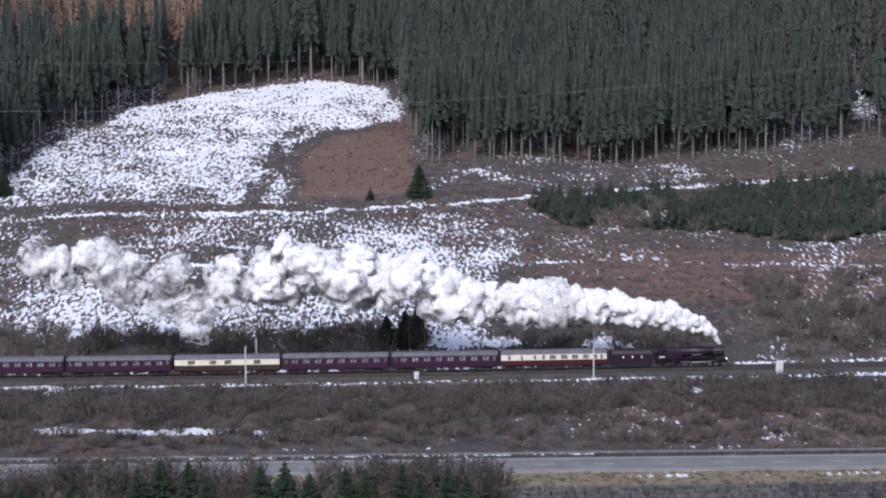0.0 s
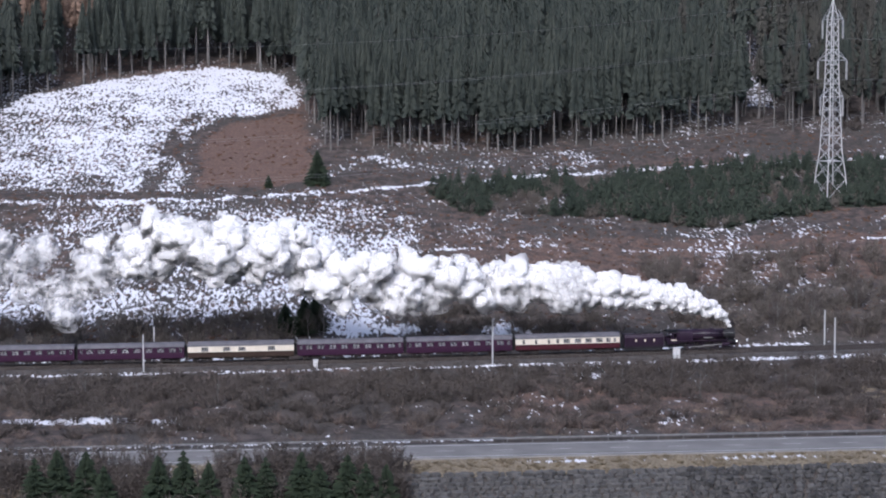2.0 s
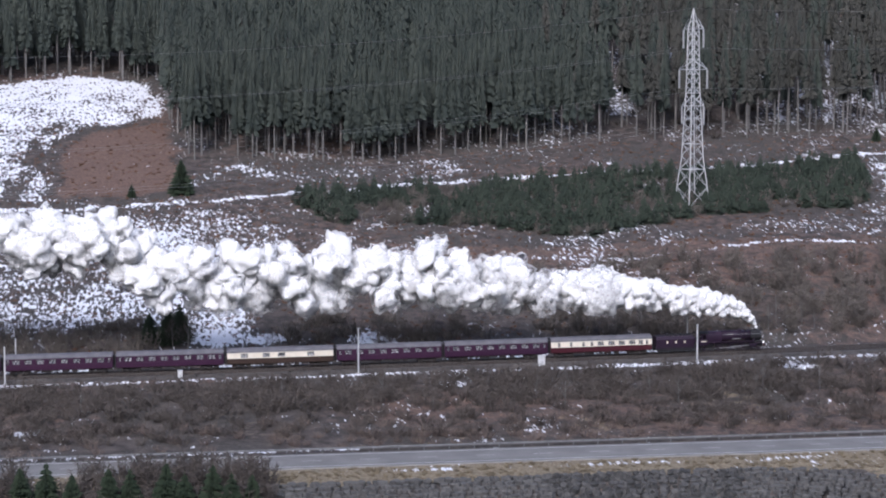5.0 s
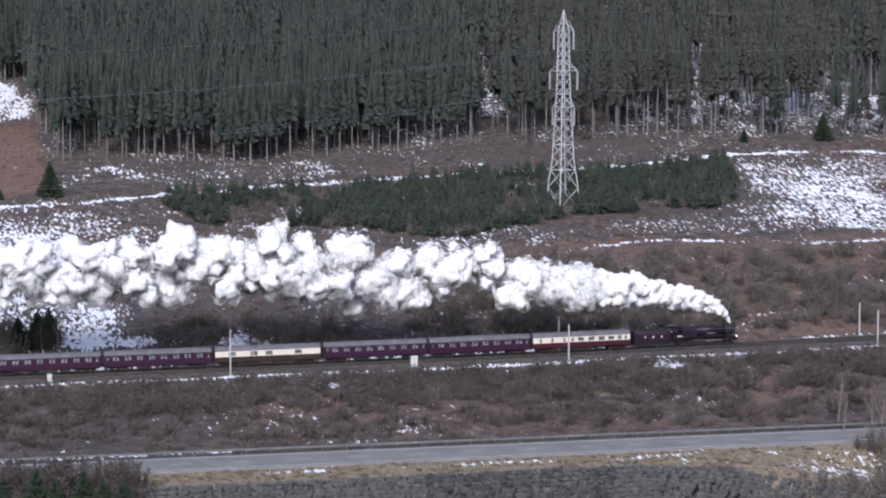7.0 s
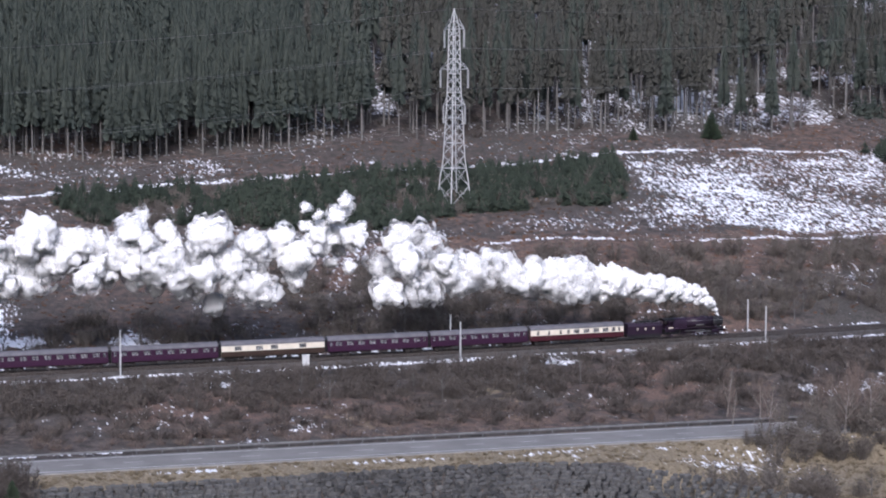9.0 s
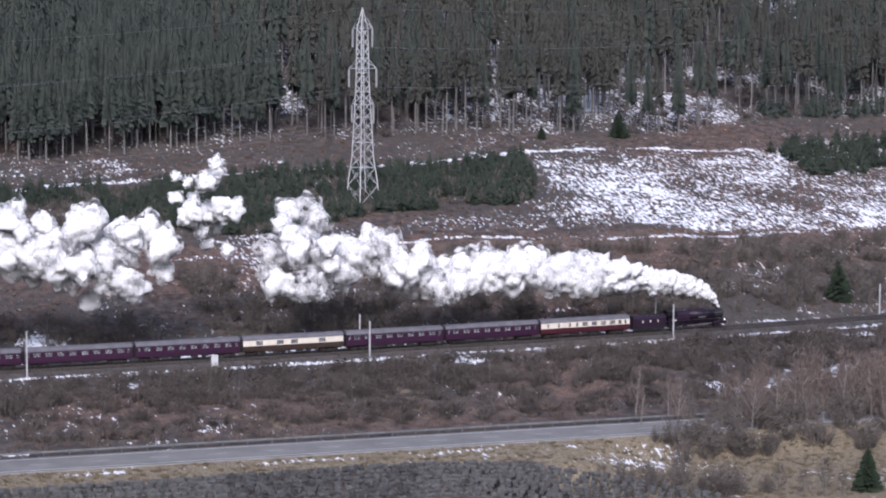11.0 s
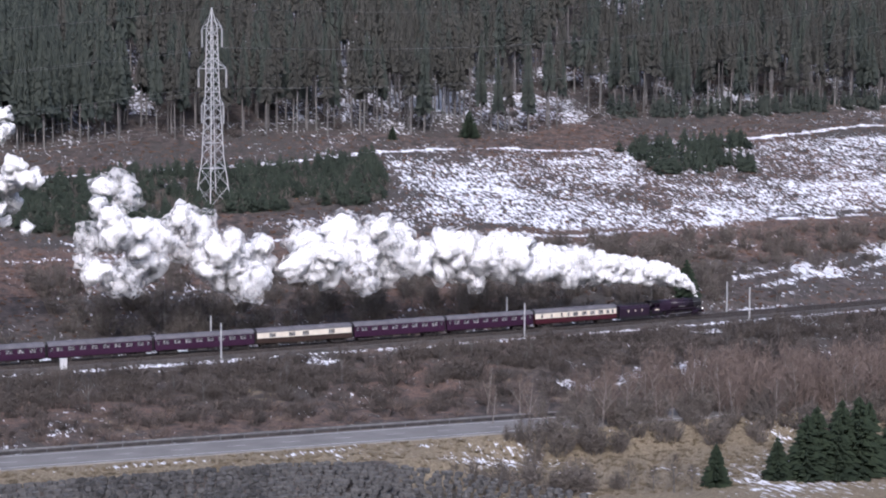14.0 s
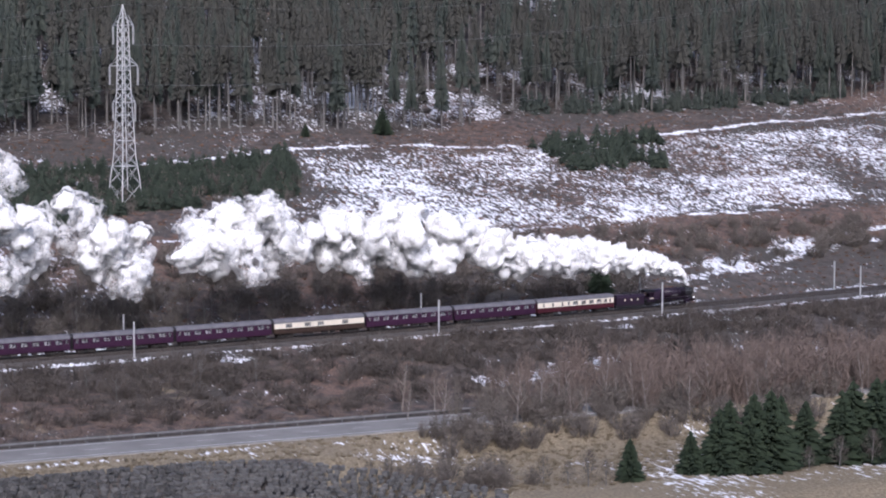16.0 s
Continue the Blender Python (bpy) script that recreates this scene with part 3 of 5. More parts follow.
def carriage(label, lower, upper, windows, band=None, roof=ROOF):
    """A carriage 19.6 m long about its middle; windows: (x, width) along the side."""
    t = thing("carriage", Matrix.Identity(4), label, "railway carriage", "carriages of the train")
    half, w = 9.75, 1.38
    prof = [(-w + 0.06, 0.98), (-w, 1.5), (-w, 2.05), (-w + 0.02, 2.85), (-w + 0.05, 3.02)]
    # lower side, upper side and end panels as shells with real thickness at the window openings
    bm = box(-half, half, -w, w, 1.0, 1.98, 0.06)
    part("lower_body", bm, lower, t)
    cut = sorted((x - ww / 2, x + ww / 2) for x, ww in windows)
    for side in (-1, 1):
        y0, y1 = sorted((side * (w - 0.07), side * (w - 0.015)))
        bm = bmesh.new()
        add_box(bm, -half + 0.02, half - 0.02, y0, y1, 1.98, 2.12)
        add_box(bm, -half + 0.02, half - 0.02, y0, y1, 2.86, 3.06)
        last = -half + 0.02
        for a, b_ in cut + [(half - 0.02, half - 0.02)]:
            if a > last:
                add_box(bm, last, a, y0, y1, 2.12, 2.86)
            last = b_
        part("upper_side", bm, upper, t)
        for x, ww in windows:
            f = part("window", box(x - ww / 2, x + ww / 2, *sorted((side * (w - 0.05), side * (w - 0.06))), 2.12, 2.86), GLASS, t)
            bm = bmesh.new()
            add_box(bm, x - ww / 2, x + ww / 2, *sorted((side * (w - 0.045), side * (w - 0.03))), 2.60, 2.64)
            part("window_bar", bm, BRIGHT, f)
            if ww > 0.9:
                for dx in (-0.32, 0.32):
                    part("headrest", box(x + dx - 0.13, x + dx + 0.13, *sorted((side * (w - 0.064), side * (w - 0.20))), 2.16, 2.42, 0.03), BLIND, f)
    for side in (-1, 1):
        part("end_panel", box(*sorted((side * (half - 0.08), side * (half - 0.02))), -w + 0.05, w - 0.05, 1.98, 3.1), lower, t)
        g = part("gangway", box(*sorted((side * half, side * (half + 0.28))), -0.5, 0.5, 1.05, 3.3, 0.05), BLACK, t, "black gangway bellows")
        bm = bmesh.new()
        for yy in (-0.87, 0.87):
            add_rod(bm, (side * (half - 0.05), yy, 1.06), (side * (half + 0.28), yy, 1.06), 0.09)
            add_rod(bm, (side * (half + 0.26), yy, 1.06), (side * (half + 0.31), yy, 1.06), 0.2, sides=12)
        part("buffers", bm, UNDER, g)
    # arched roof
    bm = bmesh.new()
    n = 12
    arch = [(-(w + 0.03) * math.cos(math.pi * k / n), 3.04 + 0.78 * math.sin(math.pi * k / n) ** 0.85) for k in range(n + 1)]
    rows = [[bm.verts.new((x, y, z)) for y, z in arch] for x in (-half, half)]
    for k in range(n):
        bm.faces.new((rows[0][k], rows[1][k], rows[1][k + 1], rows[0][k + 1]))
    for row in rows:
        bm.faces.new(row)
    part("roof", bm, roof, t, smooth=False)
    bm = bmesh.new()
    for k in range(9):
        add_box(bm, -8.4 + k * 2.1 - 0.14, -8.4 + k * 2.1 + 0.14, -0.14, 0.14, 3.78, 3.92, 0.03)
    tagged(part("roof_vents", bm, roof, t), kind="stuff")
    bm = bmesh.new()
    add_box(bm, -half + 0.2, half - 0.2, -1.05, -0.95, 0.82, 1.0)
    add_box(bm, -half + 0.2, half - 0.2, 0.95, 1.05, 0.82, 1.0)
    add_rod(bm, (-4.2, -0.95, 0.8), (-2.4, -0.95, 0.45), 0.04)
    add_rod(bm, (-2.4, -0.95, 0.45), (2.4, -0.95, 0.45), 0.04)
    add_rod(bm, (2.4, -0.95, 0.45), (4.2, -0.95, 0.8), 0.04)
    part("underframe", bm, UNDER, t)
    for x0, x1 in ((-3.2, -1.4), (0.6, 1.9), (2.6, 3.4)):
        part("battery_box", box(x0, x1, -1.1, -0.5, 0.42, 0.84, 0.03), UNDER, t)
    if band:
        part("waist_band", box(-half + 0.01, half - 0.01, -w - 0.006, -w + 0.01, 1.95, 2.02), band, t)
    for x in (-7.1, 7.1):
        bogie(t, x)
    return t


EVEN = [(-7.6 + k * 2.17, 1.25) for k in range(8)]
SMALL = [(-9.1, 0.5), (9.1, 0.5)]
PLAIN = [(x, w) for x, w in EVEN] + SMALL
MIXED = [(-8.2, 0.45), (-5.9, 0.45), (-3.5, 0.45), (-1.9, 0.5), (-0.2, 1.2), (1.9, 1.2), (3.9, 1.2), (5.9, 1.2), (7.6, 0.8), (8.8, 0.45)]
CARRIAGES = [
    ("crimson and cream passenger carriage behind the tender", CRIMSON, CREAM, MIXED, None),
    ("maroon passenger carriage with a row of windows", MAROON, MAROON, PLAIN, None),
    ("maroon passenger carriage with a row of windows", MAROON, MAROON, PLAIN, None),
    ("umber and cream dining carriage with blinds drawn", UMBER, CREAM, [(-6.6, 1.3), (-2.6, 1.3), (0.2, 1.3), (5.6, 1.3)], None),
    ("maroon passenger carriage with a row of windows", MAROON, MAROON, PLAIN, None),
    ("maroon passenger carriage with a row of windows", MAROON, MAROON, PLAIN, None),
    ("maroon passenger carriage with a row of windows", MAROON, MAROON, PLAIN, None),
]
PITCH = 20.1
for k, spec in enumerate(CARRIAGES):
    VEHICLES.append((carriage(*spec), -PITCH * (k + 0.5) - 0.15))


def build_tender():
    t = thing("tender", Matrix.Identity(4), "dark maroon six wheeled tender full of coal", "tender")
    bm = bmesh.new()
    prof = [(-1.28, 1.15), (-1.28, 2.75), (-1.05, 3.35), (1.05, 3.35), (1.28, 2.75), (1.28, 1.15)]
    ends = [[bm.verts.new((x, y, z)) for y, z in prof] for x in (-3.75, 3.6)]
    for k in range(6):
        bm.faces.new((ends[0][k], ends[1][k], ends[1][(k + 1) % 6], ends[0][(k + 1) % 6]))
    for e in ends:
        bm.faces.new(e)
    part("tank", bm, LOCO, t)
    part("frame", box(-3.9, 3.7, -1.15, 1.15, 0.75, 1.15, 0.03), BLACK, t)
    bm = bmesh.new()
    rng = random.Random(5)
    for k in range(70):
        x, y = rng.uniform(-1.6, 3.2), rng.uniform(-0.8, 0.8)
        bmesh.ops.create_icosphere(bm, subdivisions=1, radius=rng.uniform(0.12, 0.26), matrix=Matrix.Translation((x, y, 3.35 + rng.uniform(0, 0.25) * (1 - abs(y)))))
    part("coal", bm, BLACK, t, "heap of black coal")
    # three raised letters on each side stand as plain marks
    for side in (-1, 1):
        for x in (-1.6, 0.1, 1.8):
            part("letter", box(x - 0.13, x + 0.13, *sorted((side * 1.28, side * 1.295)), 2.0, 2.42, 0.004), LETTER, t, "cream painted letter mark")
    for side in (-1, 1):
        part("step", box(3.2, 3.7, *sorted((side * 1.0, side * 1.25)), 0.35, 0.42), BLACK, t)
        part("side_frame", box(-3.6, 3.4, *sorted((side * 1.0, side * 1.06)), 0.45, 0.95, 0.02), BLACK, t)
    for x in (-2.3, 0, 2.3):
        WHEELS.append((wheelset(t, x, 0.65, 10), 0.65))
    return t


def build_engine():
    """Pacific steam engine; x forward, origin on the rails under the middle."""
    t = thing("steam_locomotive", Matrix.Identity(4), "dark maroon and black steam locomotive hauling the train", "steam locomotive")
    # boiler tapers to the smokebox; a square topped firebox joins the cab
    part("boiler", add_rod(bmesh.new(), (-1.9, 0, 2.88), (4.1, 0, 2.86), 1.06, 0.98, 28), LOCO, t, smooth=True)
    sb = part("smokebox", rod((4.1, 0, 2.86), (6.15, 0, 2.86), 1.0, 1.0, 28), BLACK, t, "sooty black smokebox")
    part("smokebox_door", rod((6.15, 0, 2.86), (6.28, 0, 2.86), 0.86, 0.62, 24), BLACK, sb)
    part("handrail", rod((6.3, -0.5, 3.15), (6.3, 0.5, 3.15), 0.025), BRIGHT, sb)
    part("chimney", add_rod(rod((5.25, 0, 3.75), (5.25, 0, 4.02), 0.42, 0.36, 18), (5.25, 0, 4.02), (5.25, 0, 4.12), 0.44, 0.44, 18), BLACK, t)
    part("dome", rod((2.0, 0, 3.8), (2.0, 0, 4.05), 0.52, 0.36, 18), LOCO, t)
    bm = bmesh.new()
    for k in range(7):
        x = -1.5 + k * 0.93
        add_rod(bm, (x - 0.03, 0, 2.88), (x + 0.03, 0, 2.88), 1.075, 1.075, 28)
    part("boiler_band", bm, BLACK, t)
    fb = bmesh.new()
    n = 10
    prof = [(-1.12, 1.75)] + [(-1.14 * math.cos(math.pi * k / n), 2.85 + 1.06 * math.sin(math.pi * k / n) ** 0.7) for k in range(n + 1)] + [(1.12, 1.75)]
    ends = [[fb.verts.new((x, y, z)) for y, z in prof] for x in (-4.6, -1.85)]
    for k in range(len(prof)):
        j = (k + 1) % len(prof)
        fb.faces.new((ends[0][k], ends[1][k], ends[1][j], ends[0][j]))
    for e in ends:
        fb.faces.new(e)
    part("firebox", fb, LOCO, t)
    part("safety_valves", add_rod(rod((-2.4, -0.2, 3.85), (-2.4, -0.2, 4.08), 0.08), (-2.4, 0.2, 3.85), (-2.4, 0.2, 4.08), 0.08), BRIGHT, t)
    # cab: two sides with an opening, front, roof
    cab = part("cab", box(-4.75, -4.6, -1.3, 1.3, 1.5, 3.5), LOCO, t)
    for side in (-1, 1):
        y0, y1 = sorted((side * 1.34, side * 1.28))
        bm = box(-6.75, -4.6, y0, y1, 1.4, 2.55)
        add_box(bm, -5.0, -4.6, y0, y1, 2.55, 3.4)
        add_box(bm, -5.95, -5.7, y0, y1, 2.55, 3.4)
        add_box(bm, -6.4, -4.6, y0, y1, 3.3, 3.5)
        part("cab_side", bm, LOCO, cab)
        part("number_bars", box(-6.0, -4.95, *sorted((side * 1.34, side * 1.352)), 2.0, 2.22), LETTER, cab)
    bm = bmesh.new()
    arch = [(-1.38 * math.cos(math.pi * k / 10), 3.48 + 0.45 * math.sin(math.pi * k / 10)) for k in range(11)]
    rows = [[bm.verts.new((x, y, z)) for y, z in arch] for x in (-6.9, -4.5)]
    for k in range(10):
        bm.faces.new((rows[0][k], rows[1][k], rows[1][k + 1], rows[0][k + 1]))
    bmesh.ops.solidify(bm, geom=bm.faces[:], thickness=0.05)
    part("cab_roof", bm, BLACK, cab)
    # running plate, frames, buffer beam
    bm = bmesh.new()
    for side in (-1, 1):
        y0, y1 = sorted((side * 0.75, side * 1.32))
        add_box(bm, -4.6, 4.6, y0, y1, 1.86, 1.92)
        add_box(bm, -4.6, 4.6, *sorted((side * 1.29, side * 1.32)), 1.72, 1.92)
        add_box(bm, 4.6, 6.4, y0, y1, 1.4, 1.46)
        add_box(bm, 4.55, 4.62, y0, y1, 1.4, 1.92)
    part("running_plate", bm, LOCO, t)
    part("main_frame", box(-6.6, 6.5, -0.6, 0.6, 0.75, 1.75, 0.03), BLACK, t)
    part("buffer_beam", box(6.45, 6.6, -1.25, 1.25, 0.85, 1.4, 0.02), CRIMSON, t)
    for side in (-1, 1):
        bf = part("buffer", rod((6.6, side * 0.87, 1.06), (6.95, side * 0.87, 1.06), 0.11, 0.09, 14), BLACK, t)
        part("buffer_head", rod((6.95, side * 0.87, 1.06), (7.02, side * 0.87, 1.06), 0.26, 0.26, 18), BRIGHT, bf)
        part("cylinder", rod((3.7, side * 1.02, 1.05), (5.0, side * 1.02, 1.05), 0.36, 0.36, 18), LOCO, t)
        part("steam_pipe", rod((4.6, side * 0.85, 1.4), (4.75, side * 0.7, 2.3), 0.16, 0.16, 12), LOCO, t)
        part("nameplate", box(0.2, 1.9, *sorted((side * 1.10, side * 1.12)), 2.28, 2.5), BRIGHT, t, "nameplate over the middle driving wheel")
        part("handrail", rod((-1.9, side * 1.1, 3.25), (5.9, side * 1.06, 3.2), 0.022), BRIGHT, t)
        rods = part("coupling_rod", box(-2.3, 2.3, *sorted((side * 0.84, side * 0.9)), 0.62, 0.74), BRIGHT, t, "bright steel coupling rod")
        ROD_PARTS.append((rods, 0.30))
        part("connecting_rod", rod((0.0, side * 0.95, 0.9), (3.6, side * 0.95, 1.05), 0.06), BRIGHT, t)
        part("head_lamp", add_rod(rod((6.52, side * 0.85, 1.42), (6.52, side * 0.85, 1.72), 0.1, 0.08, 10), (6.6, side * 0.85, 1.58), (6.66, side * 0.85, 1.58), 0.07, 0.07, 10), LAMP, t, "lit white head lamp")
    for x in (-2.3, 0.0, 2.3):
        WHEELS.append((wheelset(t, x, 1.03, 19, "driving_wheelset"), 1.03))
    for x in (4.2, 5.6):
        WHEELS.append((wheelset(t, x, 0.457, 9, "leading_wheelset"), 0.457))
    WHEELS.append((wheelset(t, -5.2, 0.57, 10, "trailing_wheelset"), 0.57))
    return t


ROD_PARTS = []
ENGINE_AHEAD = 15.2
VEHICLES.append((build_tender(), 4.2))
VEHICLES.append((build_engine(), ENGINE_AHEAD))


# ---------------------------------------------------------------- steam
CHIMNEY = ENGINE_AHEAD + 5.25
WIND = 2.6            # metres a second against the train


PLUME_D = [0, 1, 4, 9, 15, 23, 34, 50, 65, 80, 100, 125, 160]


def plume_height(d):
    """Height of the middle of the plume over the rails, d metres behind the chimney."""
    return float(np.interp(d, PLUME_D, [4.4, 6.3, 8.0, 9.4, 10.4, 11.5, 12.6, 14.2, 15.4, 16.8, 18.4, 20, 22]))


def plume_half(d):
    return float(np.interp(d, PLUME_D, [0.5, 1.1, 2.0, 2.6, 3.0, 3.7, 4.1, 4.7, 5, 5, 5, 4.8, 4.8]))


# how high each half second of exhaust stands over the mean plume, and how wide it has spread
LIFT = [1.4, 0.2, -0.3, -3.3, -3.0, 0.3, 2.0, 2.0, 1.4, 2.5, 1.8, -0.7, -1.8, -1.2, -1.2, -0.8, 0.3, -0.4, 0.4, 0.4, -0.8, -0.9, -1.5, -0.4,
        0.5, 1.6, 1.4, 1.0, 1.0, 1.5, 0, 0.1, -0.3, 0, -0.5, 1.5, 1.4, 1.5, 1.3, 2.1, 0.4, 3.0, 0.9, -0.1, -0.7, -0.7, 1.2]
SPREAD = [0.59, 0.55, 0.65, 0.78, 0.63, 0.73, 1.02, 1.12, 0.9, 1.1, 1.18, 0.88, 0.87, 1.07, 1.02, 1.11, 1.01, 0.86, 0.98, 1.1, 1.09, 1.01, 0.65, 0.74,
          1.05, 1.16, 0.97, 0.9, 0.74, 0.69, 0.97, 0.87, 0.81, 0.79, 1.1, 0.84, 0.81, 0.71, 0.97, 1.2, 1.08, 0.74, 0.89, 0.95, 0.96, 0.96, 0.89]
EXHAUST = np.arange(-9, 14.1, 0.5)


def puff_mesh(k, shells):
    """A billowing lump about one metre in radius: loose shells of droplets round one another, thinner outwards."""
    verts, tris, slots = [], [], []
    off = Vector((k * 7.3, 1.1, 2.7))
    for slot, (size, fine, _) in enumerate(shells):
        bm = bmesh.new()
        bmesh.ops.create_icosphere(bm, subdivisions=fine, radius=1)
        drift = Vector((slot * 0.35, slot * 0.2, 0))
        for w in bm.verts:
            d = w.co.normalized()
            r = 0.68 + 0.5 * noise.noise(d * 1.1 + off) + 0.45 * abs(noise.noise(d * 2.2 + off + drift)) + 0.16 * abs(noise.noise(d * 4.6 + off - drift))
            w.co = d * r * size
        n = len(verts)
        verts += [w.co[:] for w in bm.verts]
        tris += [[n + w.index for w in f.verts] for f in bm.faces]
        slots += [slot] * len(bm.faces)
        bm.free()
    me = mesh_of("steam_puff", verts, tris, shells[0][2], True)
    for _, _, mat in shells[1:]:
        me.materials.append(mat)
    me.polygons.foreach_set("material_index", np.array(slots, dtype=np.int32))
    return me


PUFFS = []


def build_steam():
    """Rigid lumps: those near the chimney ride with the train and roll; the others leave them, stay behind, lift and drift apart."""
    rng = np.random.default_rng(7)
    dense = [puff_mesh(k, ((0.90, 4, STEAM_CORE), (1.02, 3, STEAM_MID))) for k in range(8)]
    wispy = [puff_mesh(k + 20, ((0.76, 3, STEAM_CORE), (1.03, 3, STEAM_RAG))) for k in range(8)]
    veil = [puff_mesh(k + 40, ((0.72, 3, STEAM_RAG), (1.08, 3, STEAM_VEIL))) for k in range(6)]
    plume = thing("steam_plume", Matrix.Identity(4), "billowing white steam trailing from the locomotive chimney", "steam")

    def lump(mesh, r, stretch=1.0):
        ob = new("steam_puff", mesh)
        ob.parent = plume
        ob.scale = (r * stretch, r, r * rng.uniform(0.8, 1.2))
        return ob

    # the young plume
    d = 0.0
    while d < 37:
        half = plume_half(d)
        for _ in range(1 if d < 2.5 else 4):
            r = half * (0.8 if d < 2.5 else rng.uniform(0.42, 0.74))
            room = max(half - r * 0.85, 0.0)
            a = rng.uniform(0, 2 * math.pi)
            q = room * math.sqrt(rng.uniform(0.15, 1))
            dx, dy, dz = rng.uniform(-0.3, 0.3) * r, math.cos(a) * q, math.sin(a) * q
            ob = lump(dense[int(rng.integers(8))], r)
            roll, tip, turn = rng.uniform(-16, 16), rng.uniform(8, 26), rng.uniform(0, 360)
            sway, beat = rng.uniform(0.1, 0.3) * r, rng.uniform(0.8, 1.8)
            rows = []
            for k in range(0, 17):
                x, y, _ = on_track(train_x(k) + CHIMNEY - d + dx)
                rows.append((float(k), pose(x, y + dy, rail_z(x) + plume_height(d) + dz + sway * math.sin(beat * k), roll * k * 0.5, -tip * k, turn)))
            PUFFS.append((ob, rows))
        d += 0.5 * half
    # the old plume
    te = -9.6
    while te < 15.9:
        thin = sum(math.exp(-((te - mid) / wide) ** 2) for mid, wide in ((1.9, 0.7), (4.2, 0.5), (5.2, 0.3), (6.4, 0.35), (8.6, 0.25), (-7.9, 0.8), (-10.5, 1.0)))
        te += (1 / (45 if abs(te - 3.2) < 0.32 else 15 if te < -6.3 else 30 if te < 1 or te > 9.5 else 20)) * rng.uniform(0.6, 1.4) * (1 + 0.5 * thin)
        lift = float(np.interp(te, EXHAUST, LIFT))
        column = abs(te - 3.2) < 0.32
        soft = rng.random() < (0.5 if column else 0.5 + 0.35 * thin + (0.15 if 1 < te < 8 else 0.35 if te < -6.3 else 0))
        faint = soft and rng.random() < (0.45 if te < -6.3 else 0.12) + 0.6 * thin
        r = rng.uniform(1.3, 2.5) if column else rng.uniform(2.4, 3.9) if soft else rng.uniform(1.8, 3.0)
        ob = lump((veil if faint else wispy if soft else dense)[int(rng.integers(6))], r, rng.uniform(0.9, 1.3))
        out = rng.normal(0, 0.75, 3).clip(-1.25, 1.25)
        boost = float(rng.uniform(0.05, 1.0)) ** 0.6 if column else 0.0
        start = [rng.uniform(0, 360) for _ in range(3)]
        spin = [rng.uniform(-9, 9) for _ in range(3)]
        hold = 31.0
        rel = te + hold / (10.65 + WIND)
        width = float(np.interp(te, EXHAUST, SPREAD)) * (0.5 if column else 0.72)
        loose = (0.05 if te > 1 else 0.0) + 0.12 * min(thin, 1.0)

        # with age the cloud tears apart and gathers round these moments of the exhaust
        knot = min((1.0, 4.8, 5.8, 7.9), key=lambda q: abs(q - te)) if 1.3 < te < 9.2 and not column else te

        def place(t):
            if t <= rel:
                x, y, _ = on_track(train_x(t) + CHIMNEY - hold)
                return pose(x, y, rail_z(x) + plume_height(hold), *start)
            a = t - rel
            d = hold + (10.65 + WIND) * a
            x, y, _ = on_track(train_x(rel) + CHIMNEY - hold)
            ease = 1 - math.exp(-a / 1.2)
            half = plume_half(d) * width * (1 + loose * a)
            z = rail_z(x) + plume_height(d) + lift * (d / 60) ** 0.7 * ease + out[2] * half * ease + boost * (1.95 * a + 2 * ease)
            return pose(x + (knot - te) * 10.65 * min(0.065 * a, 0.5) - WIND * a - boost * 1.0 * a + out[0] * 2.2 * ease, y + out[1] * half * 0.9 * ease + 0.3 * a, z, *(s + w * (a + 0.4) for s, w in zip(start, spin)))

        times = {0.0, 16.0}
        if rel > 0:
            times |= {min(rel * q, 16) for q in (0.25, 0.5, 0.75)} | {max(rel - 0.5, 0), max(rel - 0.15, 0)}
        for q in (0, 0.15, 0.4, 0.8, 1.4, 2.2, 3.4, 5, 7, 9.5, 12.5, 16):
            times.add(rel + q)
        last, rows = -1, []
        for t in sorted(times):
            if 0 <= t <= 16 and frame(t) != last:
                rows.append((t, place(t)))
                last = frame(t)
        PUFFS.append((ob, rows))


build_steam()


# ---------------------------------------------------------------- pylon and lines
def tube(points, sides=4):
    """One closed tube of level rings through points of x, y, z and radius."""
    bm = bmesh.new()
    rings = [[bm.verts.new((x + r * math.cos(2 * math.pi * k / sides), y + r * math.sin(2 * math.pi * k / sides), z)) for k in range(sides)] for x, y, z, r in points]
    for p, q in zip(rings, rings[1:]):
        for k in range(sides):
            bm.faces.new((p[k], p[(k + 1) % sides], q[(k + 1) % sides], q[k]))
    bm.faces.new(rings[0])
    bm.faces.new(rings[-1])
    bmesh.ops.recalc_face_normals(bm, faces=bm.faces[:])
    return bm


